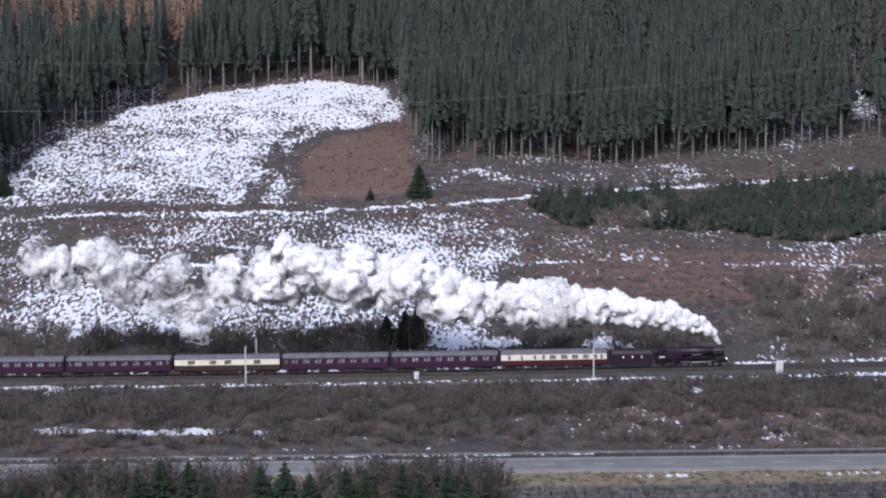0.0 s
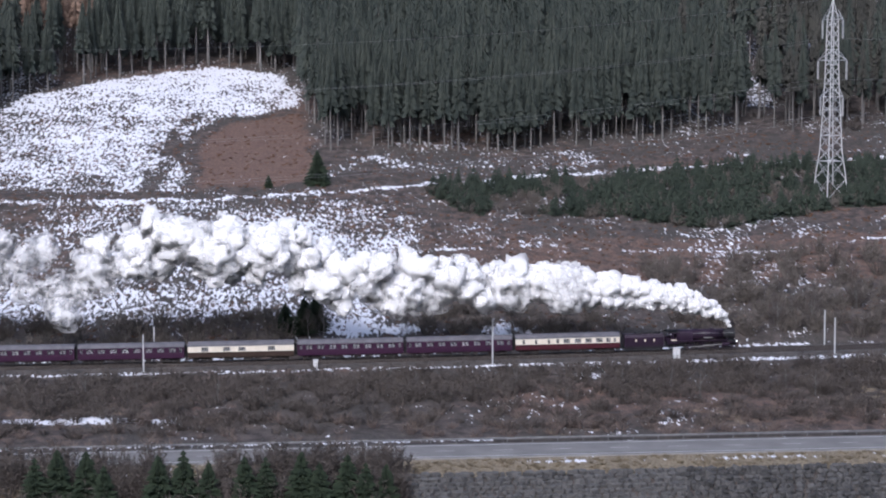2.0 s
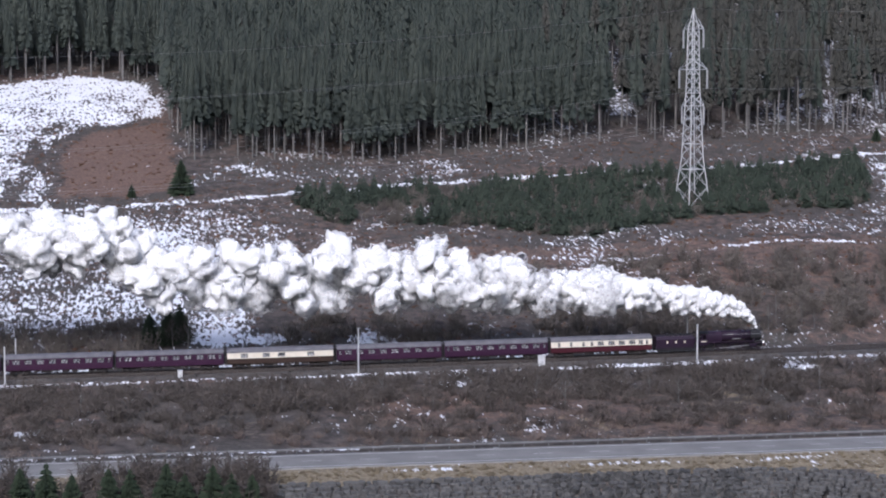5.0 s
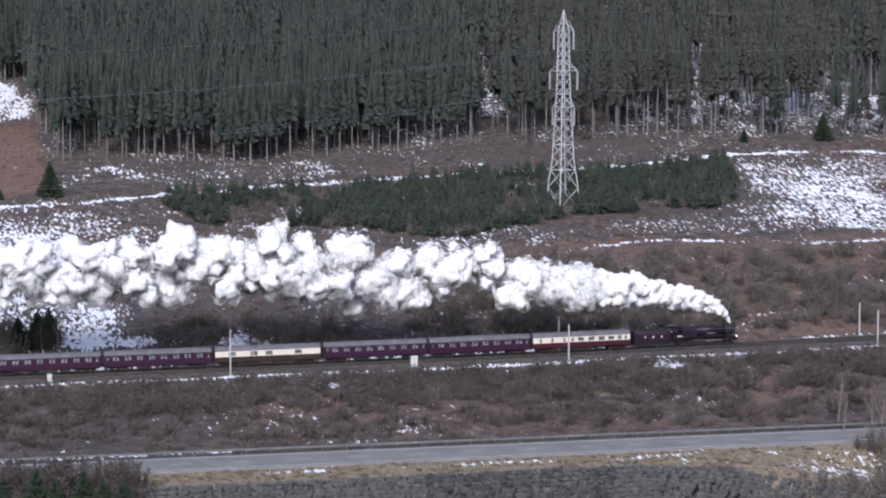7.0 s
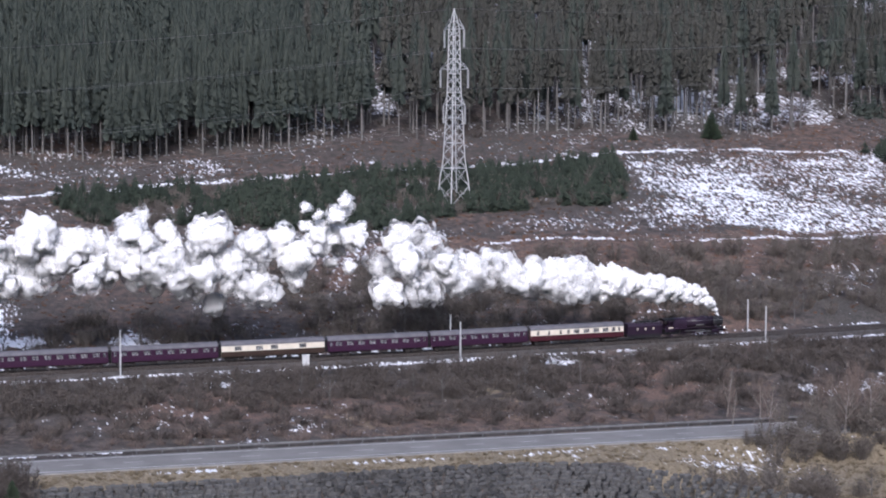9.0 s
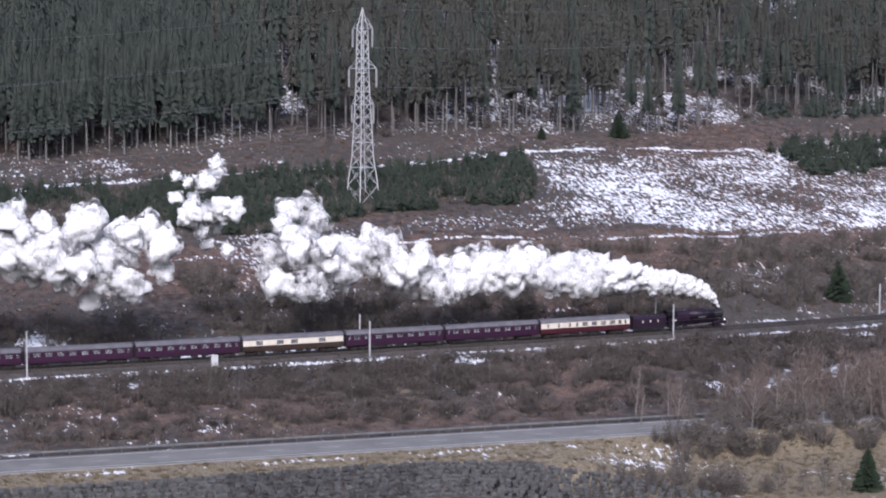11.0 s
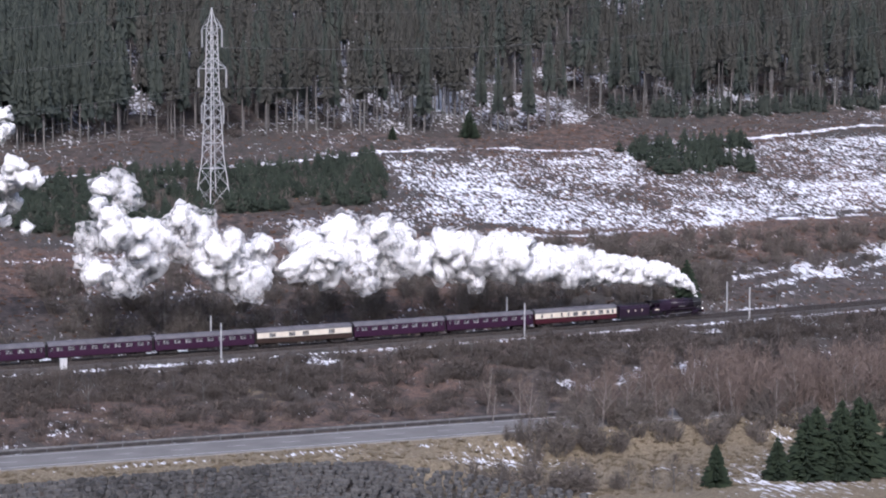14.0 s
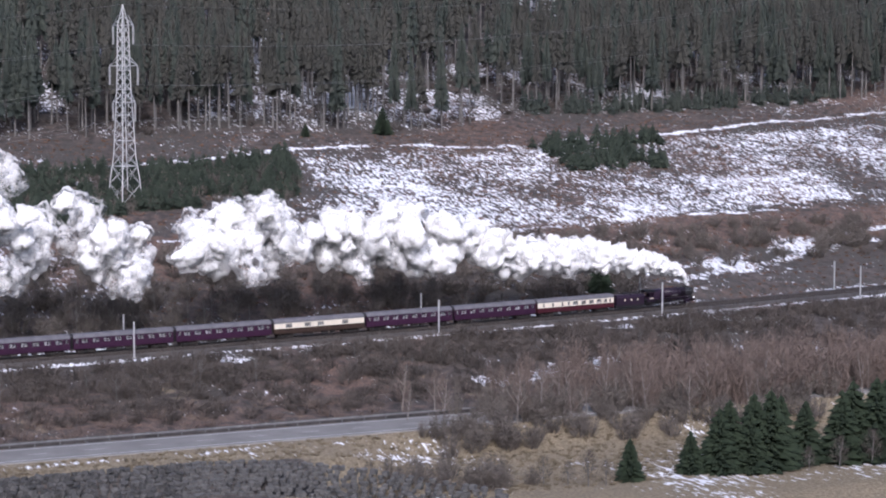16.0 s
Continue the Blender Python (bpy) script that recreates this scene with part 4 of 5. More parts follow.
def build_pylon(x, y):
    z = ground_z(x, y)
    t = thing("electricity_pylon", pose(x, y, z, 0, 0, 109), "tall galvanised steel lattice electricity pylon", "pylon")
    levels = [(0, 2.9), (6, 2.45), (11.3, 1.85), (19.7, 1.5), (28, 1.15), (35, 1.02), (42, 0.92)]

    def half_at(h):
        return float(np.interp(h, [q for q, _ in levels], [w for _, w in levels]))

    for sx in (-1, 1):
        for sy in (-1, 1):
            part("leg", tube([(sx * w, sy * w, h, 0.15) for h, w in levels] + [(0, 0, 46.9, 0.1)]), GALV, t)
    hs = [0, 4.8, 9, 12.2, 15, 17.6, 20, 22.2, 24.4, 26.6, 28.8, 31, 33.2, 35.4, 37.6, 39.8, 42]
    for ax, ay in ((1, 0), (-1, 0), (0, 1), (0, -1)):
        for h0, h1 in zip(hs, hs[1:]):
            w0, w1 = half_at(h0), half_at(h1)
            for s in (-1, 1):
                p = (ax * w0 + ay * s * w0, ay * w0 + ax * s * w0, h0)
                q = (ax * w1 - ay * s * w1, ay * w1 - ax * s * w1, h1)
                part("brace", rod(p, q, 0.06, sides=4), GALV, t)
        for h in (9, 15, 21, 27, 31.5, 35, 42):
            w = half_at(h)
            part("strut", rod((ax * w + ay * w, ay * w + ax * w, h), (ax * w - ay * w, ay * w - ax * w, h), 0.075, sides=4), GALV, t)
    tips = []
    for h, reach in ((24.0, 4.4), (32.5, 5.6), (42.0, 4.0)):
        for s in (-1, 1):
            bm = bmesh.new()
            w = half_at(h)
            for sy in (-1, 1):
                add_rod(bm, (s * w * 0.9, sy * w * 0.9, h), (s * reach, 0, h + 0.1), 0.09, sides=4)
                add_rod(bm, (s * w * 0.85, sy * w * 0.85, h + 2.4), (s * reach, 0, h + 0.1), 0.08, sides=4)
                add_rod(bm, (s * w * 0.9, sy * w * 0.9, h), (s * (w + reach) / 2, 0, h + 1.1), 0.05, sides=4)
            arm = part("cross_arm", bm, GALV, t)
            part("insulator", tube([(s * reach, 0, h - 0.1 - k * 0.135, (0.14, 0.30)[k % 2]) for k in range(33)], 8), INSULATOR, arm)
            tips.append((s * reach, 0, h - 4.4))
    m = t.matrix_basis
    return [m @ Vector(p) for p in tips] + [m @ Vector((0, 0, 46.9))]


TIPS = build_pylon(139.3, 466.8)


def build_line(a, direction, span, sag, drop, label):
    """A sagging conductor from a towards the next, unseen pylon."""
    me = bpy.data.curves.new("power_line", "CURVE")
    me.dimensions, me.bevel_depth, me.bevel_resolution = "3D", 0.018, 1
    sp = me.splines.new("POLY")
    sp.points.add(40)
    for k in range(41):
        u = k / 40
        p = Vector(a) + Vector(direction) * span * u + Vector((0, 0, -4 * sag * u * (1 - u) + drop * u))
        sp.points[k].co = (*p, 1)
    me.materials.append(WIRE)
    tagged(new("power_line", me), label, "power line", "power lines of the pylon")


for p in TIPS:
    build_line(p, (-0.945, -0.326, 0), 330, 9, -6, "thin grey overhead power line sagging from the pylon")
    build_line(p, (0.945, 0.326, 0), 330, 9, 30, "thin grey overhead power line sagging from the pylon")


# ---------------------------------------------------------------- plants
def spruce_crown(rng, base, tall, radius, whorls, per, droop=0.35):
    v, t = [], []
    for k in range(whorls):
        u = min(max((k + rng.uniform(-1.0, 1.6)) / whorls, 0.0), 0.97)
        z = base + (tall - base) * u
        r = radius * (1 - u) ** 0.75 * (1 if u > 0.08 else 0.7) + 0.12
        for j in range(per):
            a = 2 * math.pi * (j + rng.uniform(-0.4, 0.4)) / per
            rr = r * rng.uniform(0.45, 1.2)
            z = base + (tall - base) * u + rng.normal(0, 0.5) * (tall - base) / whorls
            d = droop * rr * rng.uniform(0.6, 1.6)
            w = rr * rng.uniform(0.09, 0.17)
            ca, sa, n = math.cos(a), math.sin(a), len(v)
            v += [(0, 0, z + 0.25), (ca * rr * 0.6 - sa * w, sa * rr * 0.6 + ca * w, z - d * 0.9 - 0.15 * rr),
                  (ca * rr, sa * rr, z - d), (ca * rr * 0.6 + sa * w, sa * rr * 0.6 - ca * w, z - d * 0.9 - 0.15 * rr)]
            t += [(n, n + 1, n + 2), (n, n + 2, n + 3)]
    n = len(v)
    v += [(0.12, 0, tall - 0.9), (-0.08, 0.1, tall - 0.9), (-0.08, -0.1, tall - 0.9), (0, 0, tall + 0.5)]
    t += [(n, n + 1, n + 3), (n + 1, n + 2, n + 3), (n + 2, n, n + 3)]
    return np.array(v, dtype=float), np.array(t)


def trunk_mesh(rng, tall, r):
    v, t = [], []
    for z, q in ((-1.0, r * 1.25), (0.5, r), (tall * 0.5, r * 0.7), (tall * 0.95, r * 0.12)):
        o = rng.uniform(-0.12, 0.12, 2) if z > 1 else (0, 0)
        for k in range(5):
            a = 2 * math.pi * k / 5
            v.append((math.cos(a) * q + o[0], math.sin(a) * q + o[1], z))
    for s in range(3):
        for k in range(5):
            a, b_ = s * 5 + k, s * 5 + (k + 1) % 5
            t += [(a, b_, b_ + 5), (a, b_ + 5, a + 5)]
    return np.array(v, dtype=float), np.array(t)


def bare_bush(rng, tall, wide, stems, twigs, thick=0.05):
    """Stems and twigs as thin tapering slivers."""
    v, t = [], []

    def sliver(p, q, w):
        p, q = np.array(p), np.array(q)
        side = np.cross(q - p, rng.normal(0, 1, 3))
        side = side / (np.linalg.norm(side) + 1e-9) * w
        n = len(v)
        v.extend([p - side, p + side, q])
        t.append((n, n + 1, n + 2))

    for _ in range(stems):
        a, r = rng.uniform(0, 2 * math.pi), wide * math.sqrt(rng.uniform(0.02, 1))
        h = tall * rng.uniform(0.6, 1.0) * (1 - 0.45 * (r / wide) ** 2)
        foot = np.array((math.cos(a) * r * 0.35, math.sin(a) * r * 0.35, -0.3))
        top = np.array((math.cos(a) * r, math.sin(a) * r, h))
        sliver(foot, top, thick)
        for _ in range(twigs):
            u = rng.uniform(0.15, 0.95)
            p = foot + (top - foot) * u
            q = p + np.array((rng.normal(0, 0.3), rng.normal(0, 0.3), rng.uniform(0.05, 0.5))) * tall * 0.28
            sliver(p, q, thick * 0.8)
    return np.array(v, dtype=float), np.array(t)


def tuft(rng, tall, wide, blades):
    v, t = [], []
    for _ in range(blades):
        a, r = rng.uniform(0, 2 * math.pi), wide * rng.uniform(0, 0.6)
        b = rng.uniform(0, 2 * math.pi)
        p = np.array((math.cos(a) * r, math.sin(a) * r, -0.1))
        q = p * 1.0 + np.array((math.cos(a) * wide * 0.6, math.sin(a) * wide * 0.6, tall * rng.uniform(0.5, 1.0)))
        w = np.array((math.cos(b), math.sin(b), 0)) * 0.06
        n = len(v)
        v += [p - w, p + w, q]
        t.append((n, n + 1, n + 2))
    return np.array(v, dtype=float), np.array(t)


RNG = np.random.default_rng(3)
BIG_CROWNS = [spruce_crown(RNG, 25 * q, 25, 2.3, 46, 13, 1.15) for q in (0.36, 0.44, 0.30, 0.40, 0.48, 0.34)]
FAR_CROWNS = [spruce_crown(RNG, 11, 25, 2.5, 24, 7, 1.15) for _ in range(5)]
THIN_CROWNS = [spruce_crown(RNG, 12 + q, 25, 2.1, 26, 10, 0.6) for q in (0, 1, 2, -1)]
TRUNKS = [trunk_mesh(RNG, 24, 0.26) for _ in range(4)]
YOUNG_CROWNS = [spruce_crown(RNG, 0.15, 4.0, 1.25, 11, 10, 0.25) for _ in range(6)]
SPRUCE_CROWNS = [spruce_crown(RNG, 0.3, 9.5, 2.3, 42, 20, 0.45) for _ in range(4)]
BUSHES = [bare_bush(RNG, 4, 2.4, 24, 9, 0.085) for _ in range(6)]
TALL_BUSHES = [bare_bush(RNG, 7, 2.6, 26, 13, 0.092) for _ in range(5)]
TUFTS = [tuft(RNG, 0.7, 0.5, 24) for _ in range(5)]


def forest_edge(x):
    return float(np.interp(x, EDGE_X, EDGE_Y))


def build_forest():
    rng = np.random.default_rng(9)
    front, deep, thin, larch, trunks = [], [], [], [], []
    y = 478.0
    while y < 735:
        x = -0.2 * y - 20
        while x < 0.80 * y + 14:
            px, py = x + rng.uniform(-1.6, 1.6), y + rng.uniform(-1.6, 1.6)
            depth = py - forest_edge(px)
            gap = any(float(inside(np.array(px), np.array(py), g, 2)) > 0.4 for g in GAPS)
            if depth > 0.5 and not (gap and rng.random() < 0.85) and not (depth < 16 and rng.random() < 0.3) and not (px > 118 and rng.random() < 0.3):
                row = (px, py, ground_z(px, py), rng.uniform(0, 6.28), rng.uniform(0.8, 1.3), rng.uniform(0.72, 1.2))
                right = np.clip((px - 115) / 60, 0, 1)
                if -94 < px < -38 and 574 < py < 612:
                    larch.append(row)
                elif rng.random() < right * 0.72 and depth < 110:
                    thin.append(row)
                elif depth < 22:
                    front.append(row)
                else:
                    deep.append(row)
                if depth < 45 or px > 118:
                    trunks.append(row)
            x += 4.0 if y < 600 else 5.2
        y += 4.0 if y < 600 else 5.2
    # the nearest trees of the edge stand as things of their own
    meshes = [mesh_of("crown", v, t, NEEDLE) for v, t in BIG_CROWNS]
    stems = [mesh_of("trunk", v, t, BARK, True) for v, t in TRUNKS]
    singles = sorted(front, key=lambda r: r[1] - forest_edge(r[0]))[:200]
    keep = set(singles)
    for x, y, z, turn, wide, tall in singles:
        t = thing("spruce_tree", pose(x, y, z, 0, 0, math.degrees(turn)), "tall dark spruce with a bare lower trunk", "spruce tree", "spruces at the forest edge")
        for name, me in (("crown", meshes[int(rng.integers(6))]), ("trunk", stems[int(rng.integers(4))])):
            o = new(name, me)
            o.parent, o.scale = t, (wide, wide, tall)
    stuff("spruce_forest", BIG_CROWNS, [r for r in front if r not in keep], NEEDLE, "dense dark green spruce forest on the hillside", "forest")
    stuff("spruce_forest", FAR_CROWNS, deep, NEEDLE, "dense dark green spruce forest higher on the hillside", "forest")
    stuff("spruce_forest", THIN_CROWNS, thin, SPARSE, "thinned spruce wood with snow between the trunks", "forest")
    stuff("larch_wood", THIN_CROWNS, larch, LARCH, "rusty brown bare larches among the spruces", "forest")
    under = []
    for _ in range(260):
        x = rng.uniform(118, 400)
        y = forest_edge(x) + rng.uniform(2, 60)
        under.append((x, y, ground_z(x, y), rng.uniform(0, 6), rng.uniform(0.9, 1.4), rng.uniform(0.5, 0.9)))
    stuff("undergrowth", BUSHES, under, TWIG, "bare brown undergrowth between the trunks", "undergrowth")
    hedge = []
    for _ in range(150):
        x = rng.uniform(283, 410)
        y = forest_edge(x) + rng.uniform(0.5, 7)
        hedge.append((x, y, ground_z(x, y), rng.uniform(0, 6), 1.3, rng.uniform(0.9, 1.7)))
    stuff("young_spruces", YOUNG_CROWNS, hedge, NEEDLE, "low dark spruces along the forest edge", "young spruces")
    stuff("forest_trunks", TRUNKS, [r for r in trunks if r not in keep], BARK, "pale grey brown trunks of the spruce forest", "tree trunks")


build_forest()


def in_poly(rng, poly, count):
    xs, ys = [p[0] for p in poly], [p[1] for p in poly]
    out = []
    while len(out) < count:
        x, y = rng.uniform(min(xs), max(xs)), rng.uniform(min(ys), max(ys))
        if float(inside(np.array(x), np.array(y), poly, 0.5)) > 0.5:
            out.append((x, y))
    return out


def build_plantation():
    rng = np.random.default_rng(12)
    me = [mesh_of("crown", v, t, YOUNG) for v, t in YOUNG_CROWNS]
    stem = mesh_of("trunk", *trunk_mesh(rng, 3.5, 0.07), BARK)
    spots = in_poly(rng, PLANTATION, 1150) + in_poly(rng, COPSE, 170)
    spots = [p for p in spots if float(bumps(p[0], p[1], 11, 41)) > -0.28]
    spots.sort(key=lambda p: p[1])
    rest = []
    for k, (x, y) in enumerate(spots):
        s, wide = rng.uniform(0.5, 1.2), rng.uniform(1.0, 1.8)
        if k % 5 == 0:
            t = thing("young_spruce", pose(x, y, ground_z(x, y), 0, 0, rng.uniform(0, 360)), "young green spruce in a hillside plantation", "young spruce", "plantation spruces")
            for name, data in (("crown", me[int(rng.integers(6))]), ("trunk", stem)):
                o = new(name, data)
                o.parent, o.scale = t, (wide, wide, s)
        else:
            rest.append((x, y, ground_z(x, y), rng.uniform(0, 6), wide, s))
    stuff("plantation", YOUNG_CROWNS, rest, YOUNG, "dense plantation of young green spruces", "plantation")
    stuff("scrub", BUSHES, [(x, y, ground_z(x, y), rng.uniform(0, 6), 0.85, rng.uniform(0.5, 0.95)) for x, y in in_poly(rng, PLANTATION, 480)], PALE_TWIG,
          "grey brown bare scrub between the young spruces", "scrub")


build_plantation()


def build_scrub():
    rng = np.random.default_rng(14)

    def zone(x0, x1, y0, y1, count, wide, tall):
        out = []
        for _ in range(count):
            x, y = rng.uniform(x0, x1), rng.uniform(y0, y1)
            s = rng.uniform(0.6, 1.2)
            y = bent(x, y)
            out.append((x, y, ground_z(x, y), rng.uniform(0, 6), wide * s, tall * s))
        return out

    stuff("scrub", BUSHES, zone(-95, 300, 338, 362, 1250, 1.1, 0.85) + zone(-95, 300, 320, 338, 600, 1.0, 0.6), TWIG, "grey brown bare scrub on the railway bank", "scrub")
    stuff("scrub", BUSHES, zone(-95, 300, 314, 332, 300, 0.8, 0.5), RED_TWIG, "low reddish brown bare scrub above the road", "scrub")
    stuff("scrub", BUSHES, zone(-95, 10, 385, 400, 170, 1.2, 1.0) + zone(36, 75, 388, 400, 50, 1.1, 0.9), PALE_TWIG, "grey brown bare bushes beyond the railway", "scrub")
    stuff("scrub", TALL_BUSHES, zone(85, 240, 384, 428, 330, 1.1, 0.8), PALE_TWIG, "dense grey bare thicket beyond the railway", "thicket")
    stuff("scrub", TALL_BUSHES, zone(240, 330, 400, 432, 120, 1.0, 0.6), PALE_TWIG, "dense grey bare thicket on the hillside", "thicket")
    stuff("bare_wood", TALL_BUSHES, zone(165, 300, 312, 334, 170, 0.95, 1.0) + zone(182, 290, 299, 318, 230, 1.0, 1.5), RED_TWIG, "bare reddish birch wood beside the meadow", "wood")
    stuff("bare_wood", TALL_BUSHES, zone(138, 215, 291, 299, 80, 0.9, 0.7) + zone(150, 260, 299, 312, 150, 0.9, 0.85) + zone(124, 142, 264, 280, 26, 0.9, 0.7), PALE_TWIG, "bare grey brown thicket hiding the road", "wood")
    stuff("scrub", TALL_BUSHES, zone(-62, 24, 282, 296, 190, 1.0, 0.85), TWIG, "grey brown bare bushes among the spruces by the river", "scrub")
    grass = []
    for _ in range(5000):
        x, y = rng.uniform(-60, 215), rng.uniform(262, 299)
        if y > 289 or x > 118:
            grass.append((x, y, ground_z(x, y), rng.uniform(0, 6), rng.uniform(0.7, 1.4), rng.uniform(0.5, 1.0)))
    stuff("dead_grass", TUFTS, grass, GRASS, "dead straw coloured grass tufts", "grass")
    fern = []
    for _ in range(9000):
        x, y = rng.uniform(-100, 420), rng.uniform(386, 540)
        if y < forest_edge(x):
            fern.append((x, y, ground_z(x, y), rng.uniform(0, 6), rng.uniform(0.7, 1.5), rng.uniform(0.5, 1.0)))
    stuff("bracken", TUFTS, fern, BRACKEN, "dead rust brown bracken and heather tufts", "bracken")


build_scrub()


LONE = [(9.6, 392, 5.8), (13.2, 391, 7.0), (15.4, 393, 6.8), (226.0, 393, 8.4), (19.5, 480, 8.0), (228.3, 518, 7.5), (-78, 484, 6.0), (8, 478, 3.0), (205, 517, 3.5)]


def build_near_trees():
    rng = np.random.default_rng(15)
    me = [mesh_of("crown", v, t, MEADOW_SPRUCE) for v, t in SPRUCE_CROWNS]
    stem = mesh_of("trunk", *trunk_mesh(rng, 9, 0.16), BARK)
    rows = [(-52, 284, 6.6), (-44, 283, 7.0), (-37, 284, 7.6), (-28, 284, 8.4), (-25, 285, 8.8), (-21, 285, 8.6), (-18.5, 283, 7.8), (-11, 284, 8.6), (-7.5, 285, 8.2),
            (-4, 284, 7.4), (1, 284, 8.2), (4, 285, 7.0), (9, 284, 8.6), (11.5, 283, 7.6), (15.5, 284, 8.2), (18, 283, 7.4), (21, 284, 6.6),
            (167.5, 263, 6.8), (172, 262, 10.2), (174.5, 263, 11.2), (177, 261, 9.5), (179, 263, 12.0), (181.5, 262, 12.6), (184, 263, 11.4), (189.5, 264, 10.0),
            (195, 262, 11.5), (198, 263, 13.0), (201, 261, 13.4), (204.5, 263, 13.0), (208, 262, 12.0), (157, 263.5, 6.6)]
    for x, y, tall in rows:
        t = thing("spruce_tree", pose(x, y, ground_z(x, y), 0, 0, rng.uniform(0, 360)), "green bushy spruce standing near the river", "spruce tree", "spruces by the river")
        s = tall / 9.7
        for name, data in (("crown", me[int(rng.integers(4))]), ("trunk", stem)):
            o = new(name, data)
            o.parent, o.scale = t, (s * 1.65, s * 1.65, s)
    for x, y, tall in LONE:
        t = thing("spruce_tree", pose(x, y, ground_z(x, y), 0, 0, rng.uniform(0, 360)), "dark lone spruce on the hillside", "spruce tree", "lone spruces")
        s = tall / 9.7
        for name, data in (("crown", me[int(rng.integers(4))]), ("trunk", stem)):
            o = new(name, data)
            o.parent, o.scale = t, (s * 1.8, s * 1.8, s)


build_near_trees()


def build_bare_trees():
    """Leafless trees: a forked trunk that tapers, and a crown of fine twigs."""
    rng = np.random.default_rng(21)

    def limbs(tall):
        v, t = [], []

        def limb(p, q, r0, r1):
            p, q = np.array(p, float), np.array(q, float)
            ax = (q - p) / np.linalg.norm(q - p)
            s = np.cross(ax, (0.3, 0.9, 0.2))
            s = s / np.linalg.norm(s)
            w = np.cross(ax, s)
            n = len(v)
            for c, r in ((p, r0), (q, r1)):
                for k in range(5):
                    a = 2 * math.pi * k / 5
                    v.append(c + (s * math.cos(a) + w * math.sin(a)) * r)
            for k in range(5):
                t.append((n + k, n + (k + 1) % 5, n + 5 + (k + 1) % 5))
                t.append((n + k, n + 5 + (k + 1) % 5, n + 5 + k))

        fork = (rng.normal(0, 0.2), rng.normal(0, 0.2), tall * 0.45)
        limb((0, 0, -0.4), fork, 0.15, 0.1)
        top = (fork[0] + rng.normal(0, 0.3), fork[1], tall * 0.92)
        limb(fork, top, 0.1, 0.02)
        for _ in range(9):
            u = rng.uniform(0.25, 0.85)
            p = np.array((fork[0] * u, fork[1] * u, tall * u * 0.9))
            a = rng.uniform(0, 6.28)
            q = p + np.array((math.cos(a), math.sin(a), 1.3)) * tall * (1 - u) * rng.uniform(0.25, 0.42)
            limb(p, q, 0.055, 0.015)
        return np.array(v), np.array(t)

    def twigs(tall, wide):
        v, t = [], []
        for _ in range(420):
            a, u = rng.uniform(0, 6.28), rng.uniform(0.3, 1.0)
            r = wide * math.sqrt(rng.uniform(0, 1)) * math.sin(math.pi * min(u, 0.93)) ** 0.6
            p = np.array((math.cos(a) * r * 0.6, math.sin(a) * r * 0.6, tall * (u - 0.12)))
            q = p + np.array((math.cos(a) * r * 0.5 + rng.normal(0, 0.15), math.sin(a) * r * 0.5 + rng.normal(0, 0.15), rng.uniform(0.4, 1.3)))
            s = rng.normal(0, 1, 3)
            s = s / np.linalg.norm(s) * 0.035
            n = len(v)
            v += [p - s, p + s, q]
            t.append((n, n + 1, n + 2))
        return np.array(v), np.array(t)

    kinds = {}
    for kind, bark, leaf, tall, wide in (("birch", BIRCH, RED_TWIG, 9.0, 1.7), ("bare_tree", BARK, TWIG, 7.5, 2.6)):
        kinds[kind] = [(mesh_of("trunk", *limbs(tall), bark), mesh_of("crown", *twigs(tall, wide), leaf)) for _ in range(3)]

    def plant(kind, x, y, s, label, group):
        t = thing(kind, pose(x, y, ground_z(x, y), 0, 0, rng.uniform(0, 360)), label, "bare tree", group)
        for name, data in zip(("trunk", "crown"), kinds[kind][int(rng.integers(3))]):
            o = new(name, data)
            o.parent, o.scale = t, (s, s, s)

    for _ in range(46):
        x, y = rng.uniform(140, 235), rng.uniform(297, 318)
        plant("birch", x, y, rng.uniform(0.7, 1.15), "slender leafless birch with pale bark", "birches by the meadow")
    for x, y in ((146, 263), (149, 262), (143, 265), (122, 271), (125, 272), (119, 275), (152, 262), (186, 258), (198, 258), (191, 257)):
        plant("bare_tree", x, y, rng.uniform(0.55, 0.85), "small leafless tree in the river meadow", "bare trees in the meadow")
    for _ in range(55):
        x, y = rng.uniform(-85, 250), rng.uniform(384, 398)
        if not 17 < x < 32:
            plant("bare_tree", x, bent(x, y), rng.uniform(0.6, 1.0), "leafless grey tree beyond the railway", "bare trees beyond the railway")
    for _ in range(40):
        x, y = rng.uniform(-85, 260), rng.uniform(334, 360)
        plant("bare_tree", x, bent(x, y), rng.uniform(0.4, 0.8), "leafless grey tree on the railway bank", "bare trees on the bank")


build_bare_trees()


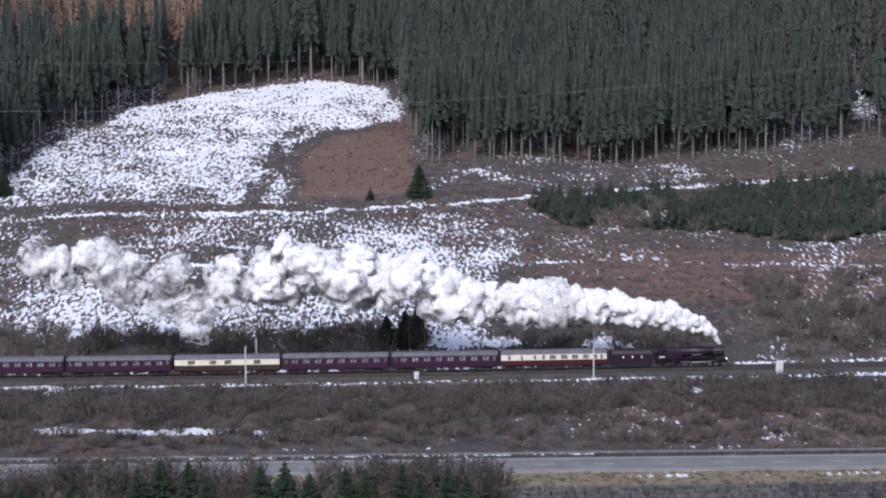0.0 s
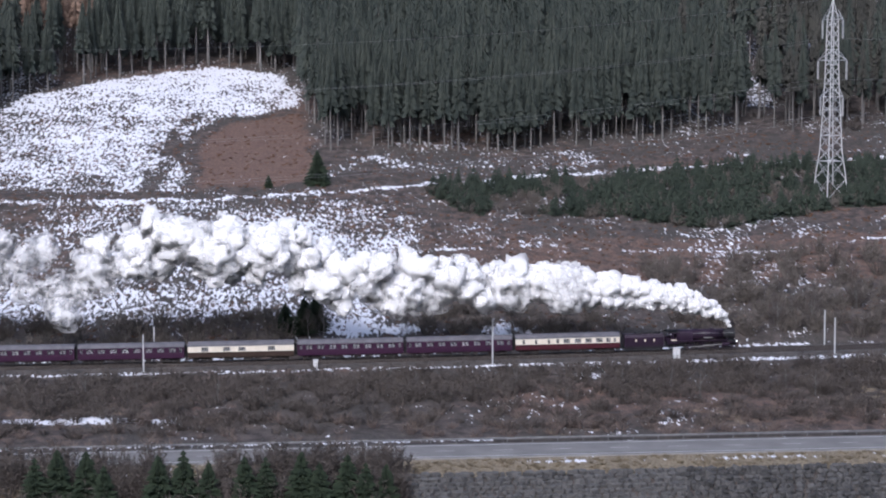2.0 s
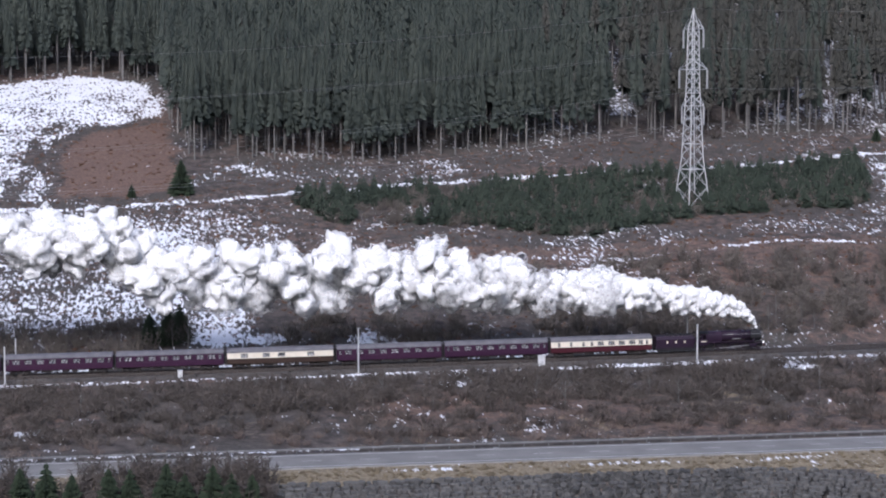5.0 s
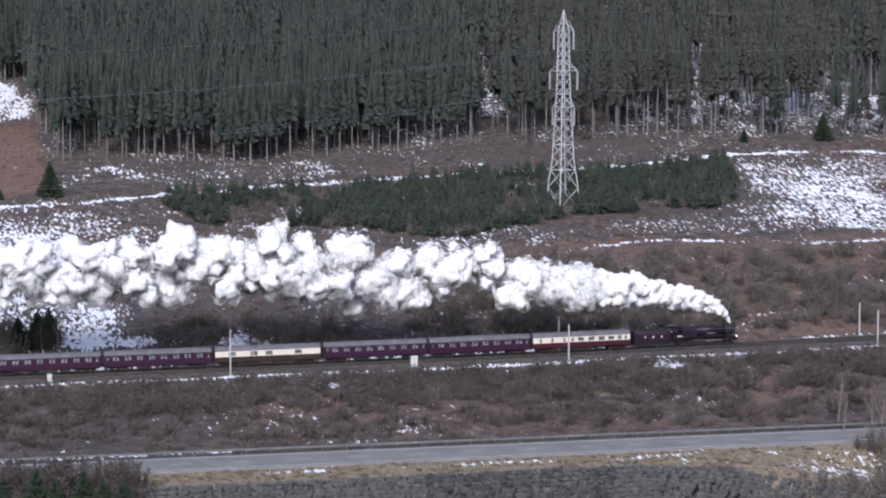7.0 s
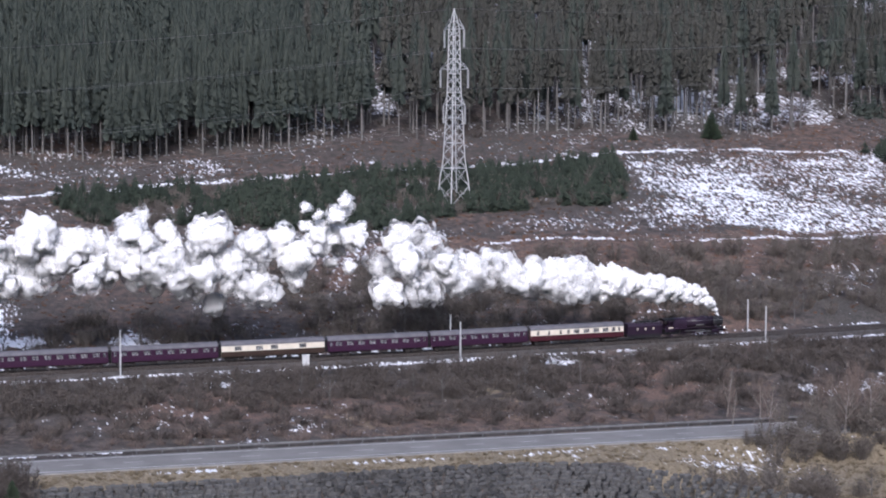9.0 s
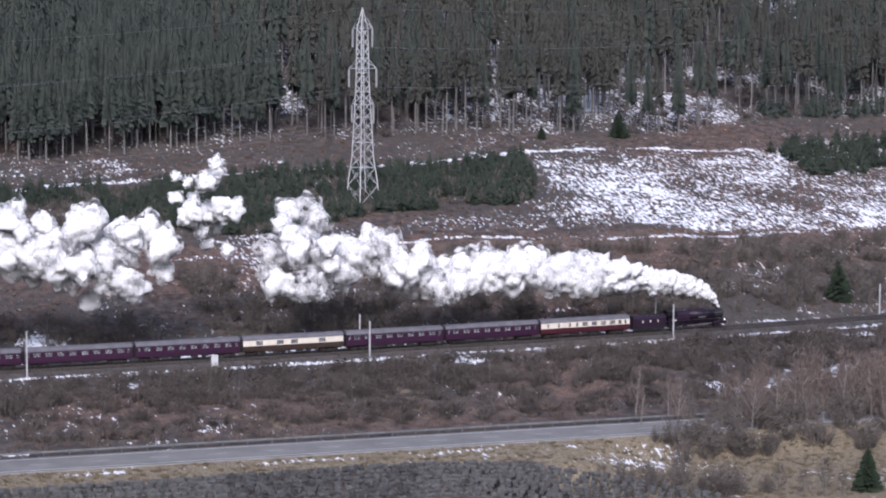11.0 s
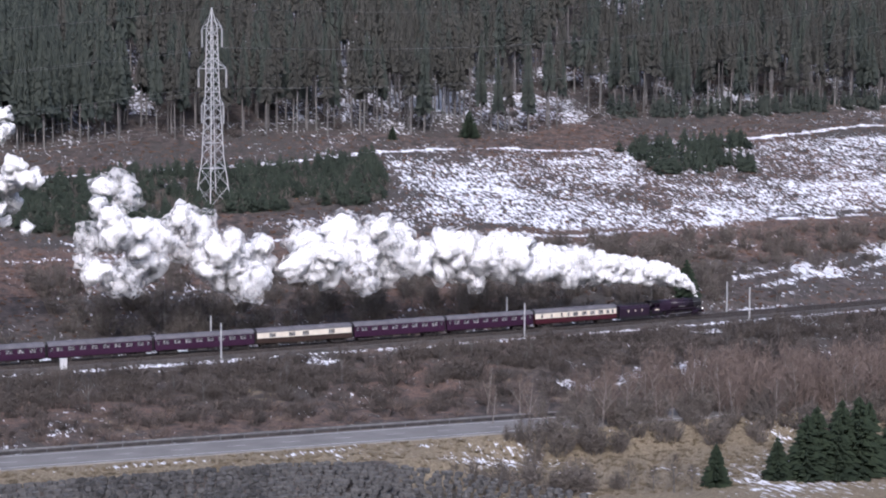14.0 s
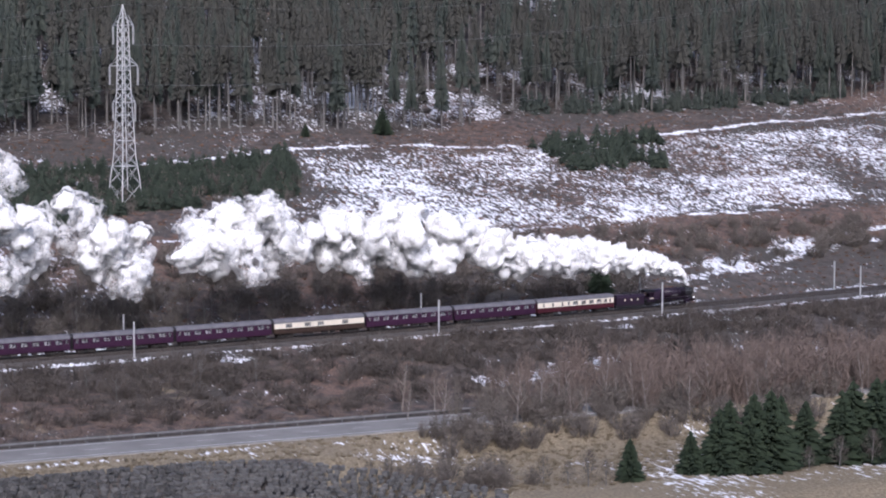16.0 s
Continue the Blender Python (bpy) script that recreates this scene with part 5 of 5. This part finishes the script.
# ---------------------------------------------------------------- stone bank of the river
def build_riprap():
    rng = np.random.default_rng(16)
    t = thing("stone_bank", Matrix.Identity(4), "river bank of large grey quarry stones", "stone bank")
    meshes = []
    for k in range(8):
        bm = bmesh.new()
        bmesh.ops.create_cube(bm, size=1)
        bmesh.ops.bevel(bm, geom=bm.edges[:], offset=0.16, segments=1, affect="EDGES")
        for w in bm.verts:
            w.co += Vector(rng.normal(0, 0.07, 3))
        bmesh.ops.triangulate(bm, faces=bm.faces[:])
        me = bpy.data.meshes.new("stone")
        bm.to_mesh(me)
        bm.free()
        me.materials.append(STONE)
        meshes.append(me)
    data = [(np.array([w.co[:] for w in me.vertices]), np.array([p.vertices[:] for p in me.polygons])) for me in meshes]
    rest = []
    for i in range(168):
        for j in range(9):
            x = -10 + i * 0.83 + rng.uniform(-0.3, 0.3) + (j % 2) * 0.42
            y = 283.0 + j * 0.76 + rng.uniform(-0.2, 0.2)
            bend = max(0.0, (x - 98) / 20) ** 2 * 16
            y -= bend
            z = -8.9 + j * 0.535
            s = rng.uniform(0.6, 1.1)
            if 64 < x < 94 and j > 0:
                o = new("stone", meshes[int(rng.integers(8))])
                o.parent = t
                o.matrix_basis = pose(x, y, z, *rng.uniform(-25, 25, 2), rng.uniform(0, 360)) @ Matrix.Diagonal((s * 1.2, s, s * 0.9, 1))
            else:
                rest.append((x, y, z, rng.uniform(0, 6), s, s * 0.8))
    ob = stuff("stone_rubble", data, rest, STONE, "tumbled grey quarry stones", "")
    ob.parent = t


build_riprap()


# ---------------------------------------------------------------- movement
def motions():
    stamps = [k * 0.5 for k in range(33)]
    for ob, ahead in VEHICLES:
        rows = []
        for t in stamps:
            x, y, heading = on_track(train_x(t) + ahead)
            rows.append((t, pose(x, y, rail_z(x), 0, -math.degrees(math.atan(0.0155 - 0.000027 * x)), heading)))
        walk(ob, rows)
    for ob, r in WHEELS:
        gap = 1 if r < 0.6 else (2 if r < 0.9 else 4)
        home = ob.location.copy()
        rows = []
        for k in list(range(0, 480, gap)) + [480]:
            t = k / FPS
            rows.append((t, Matrix.Translation(home) @ pose(0, 0, 0, 0, math.degrees((train_x(t) - train_x(0)) / r), 0)))
        walk(ob, rows)
    for ob, crank in ROD_PARTS:
        rows = []
        for k in list(range(0, 480, 3)) + [480]:
            t = k / FPS
            a = (train_x(t) - train_x(0)) / 1.03
            rows.append((t, pose(crank * math.cos(a), 0, 0.35 - crank * math.sin(a))))
        walk(ob, rows)
    for ob, rows in PUFFS:
        if len(rows) < 2:
            rows = [rows[0], (16.0, rows[0][1])]
        walk(ob, rows)


motions()
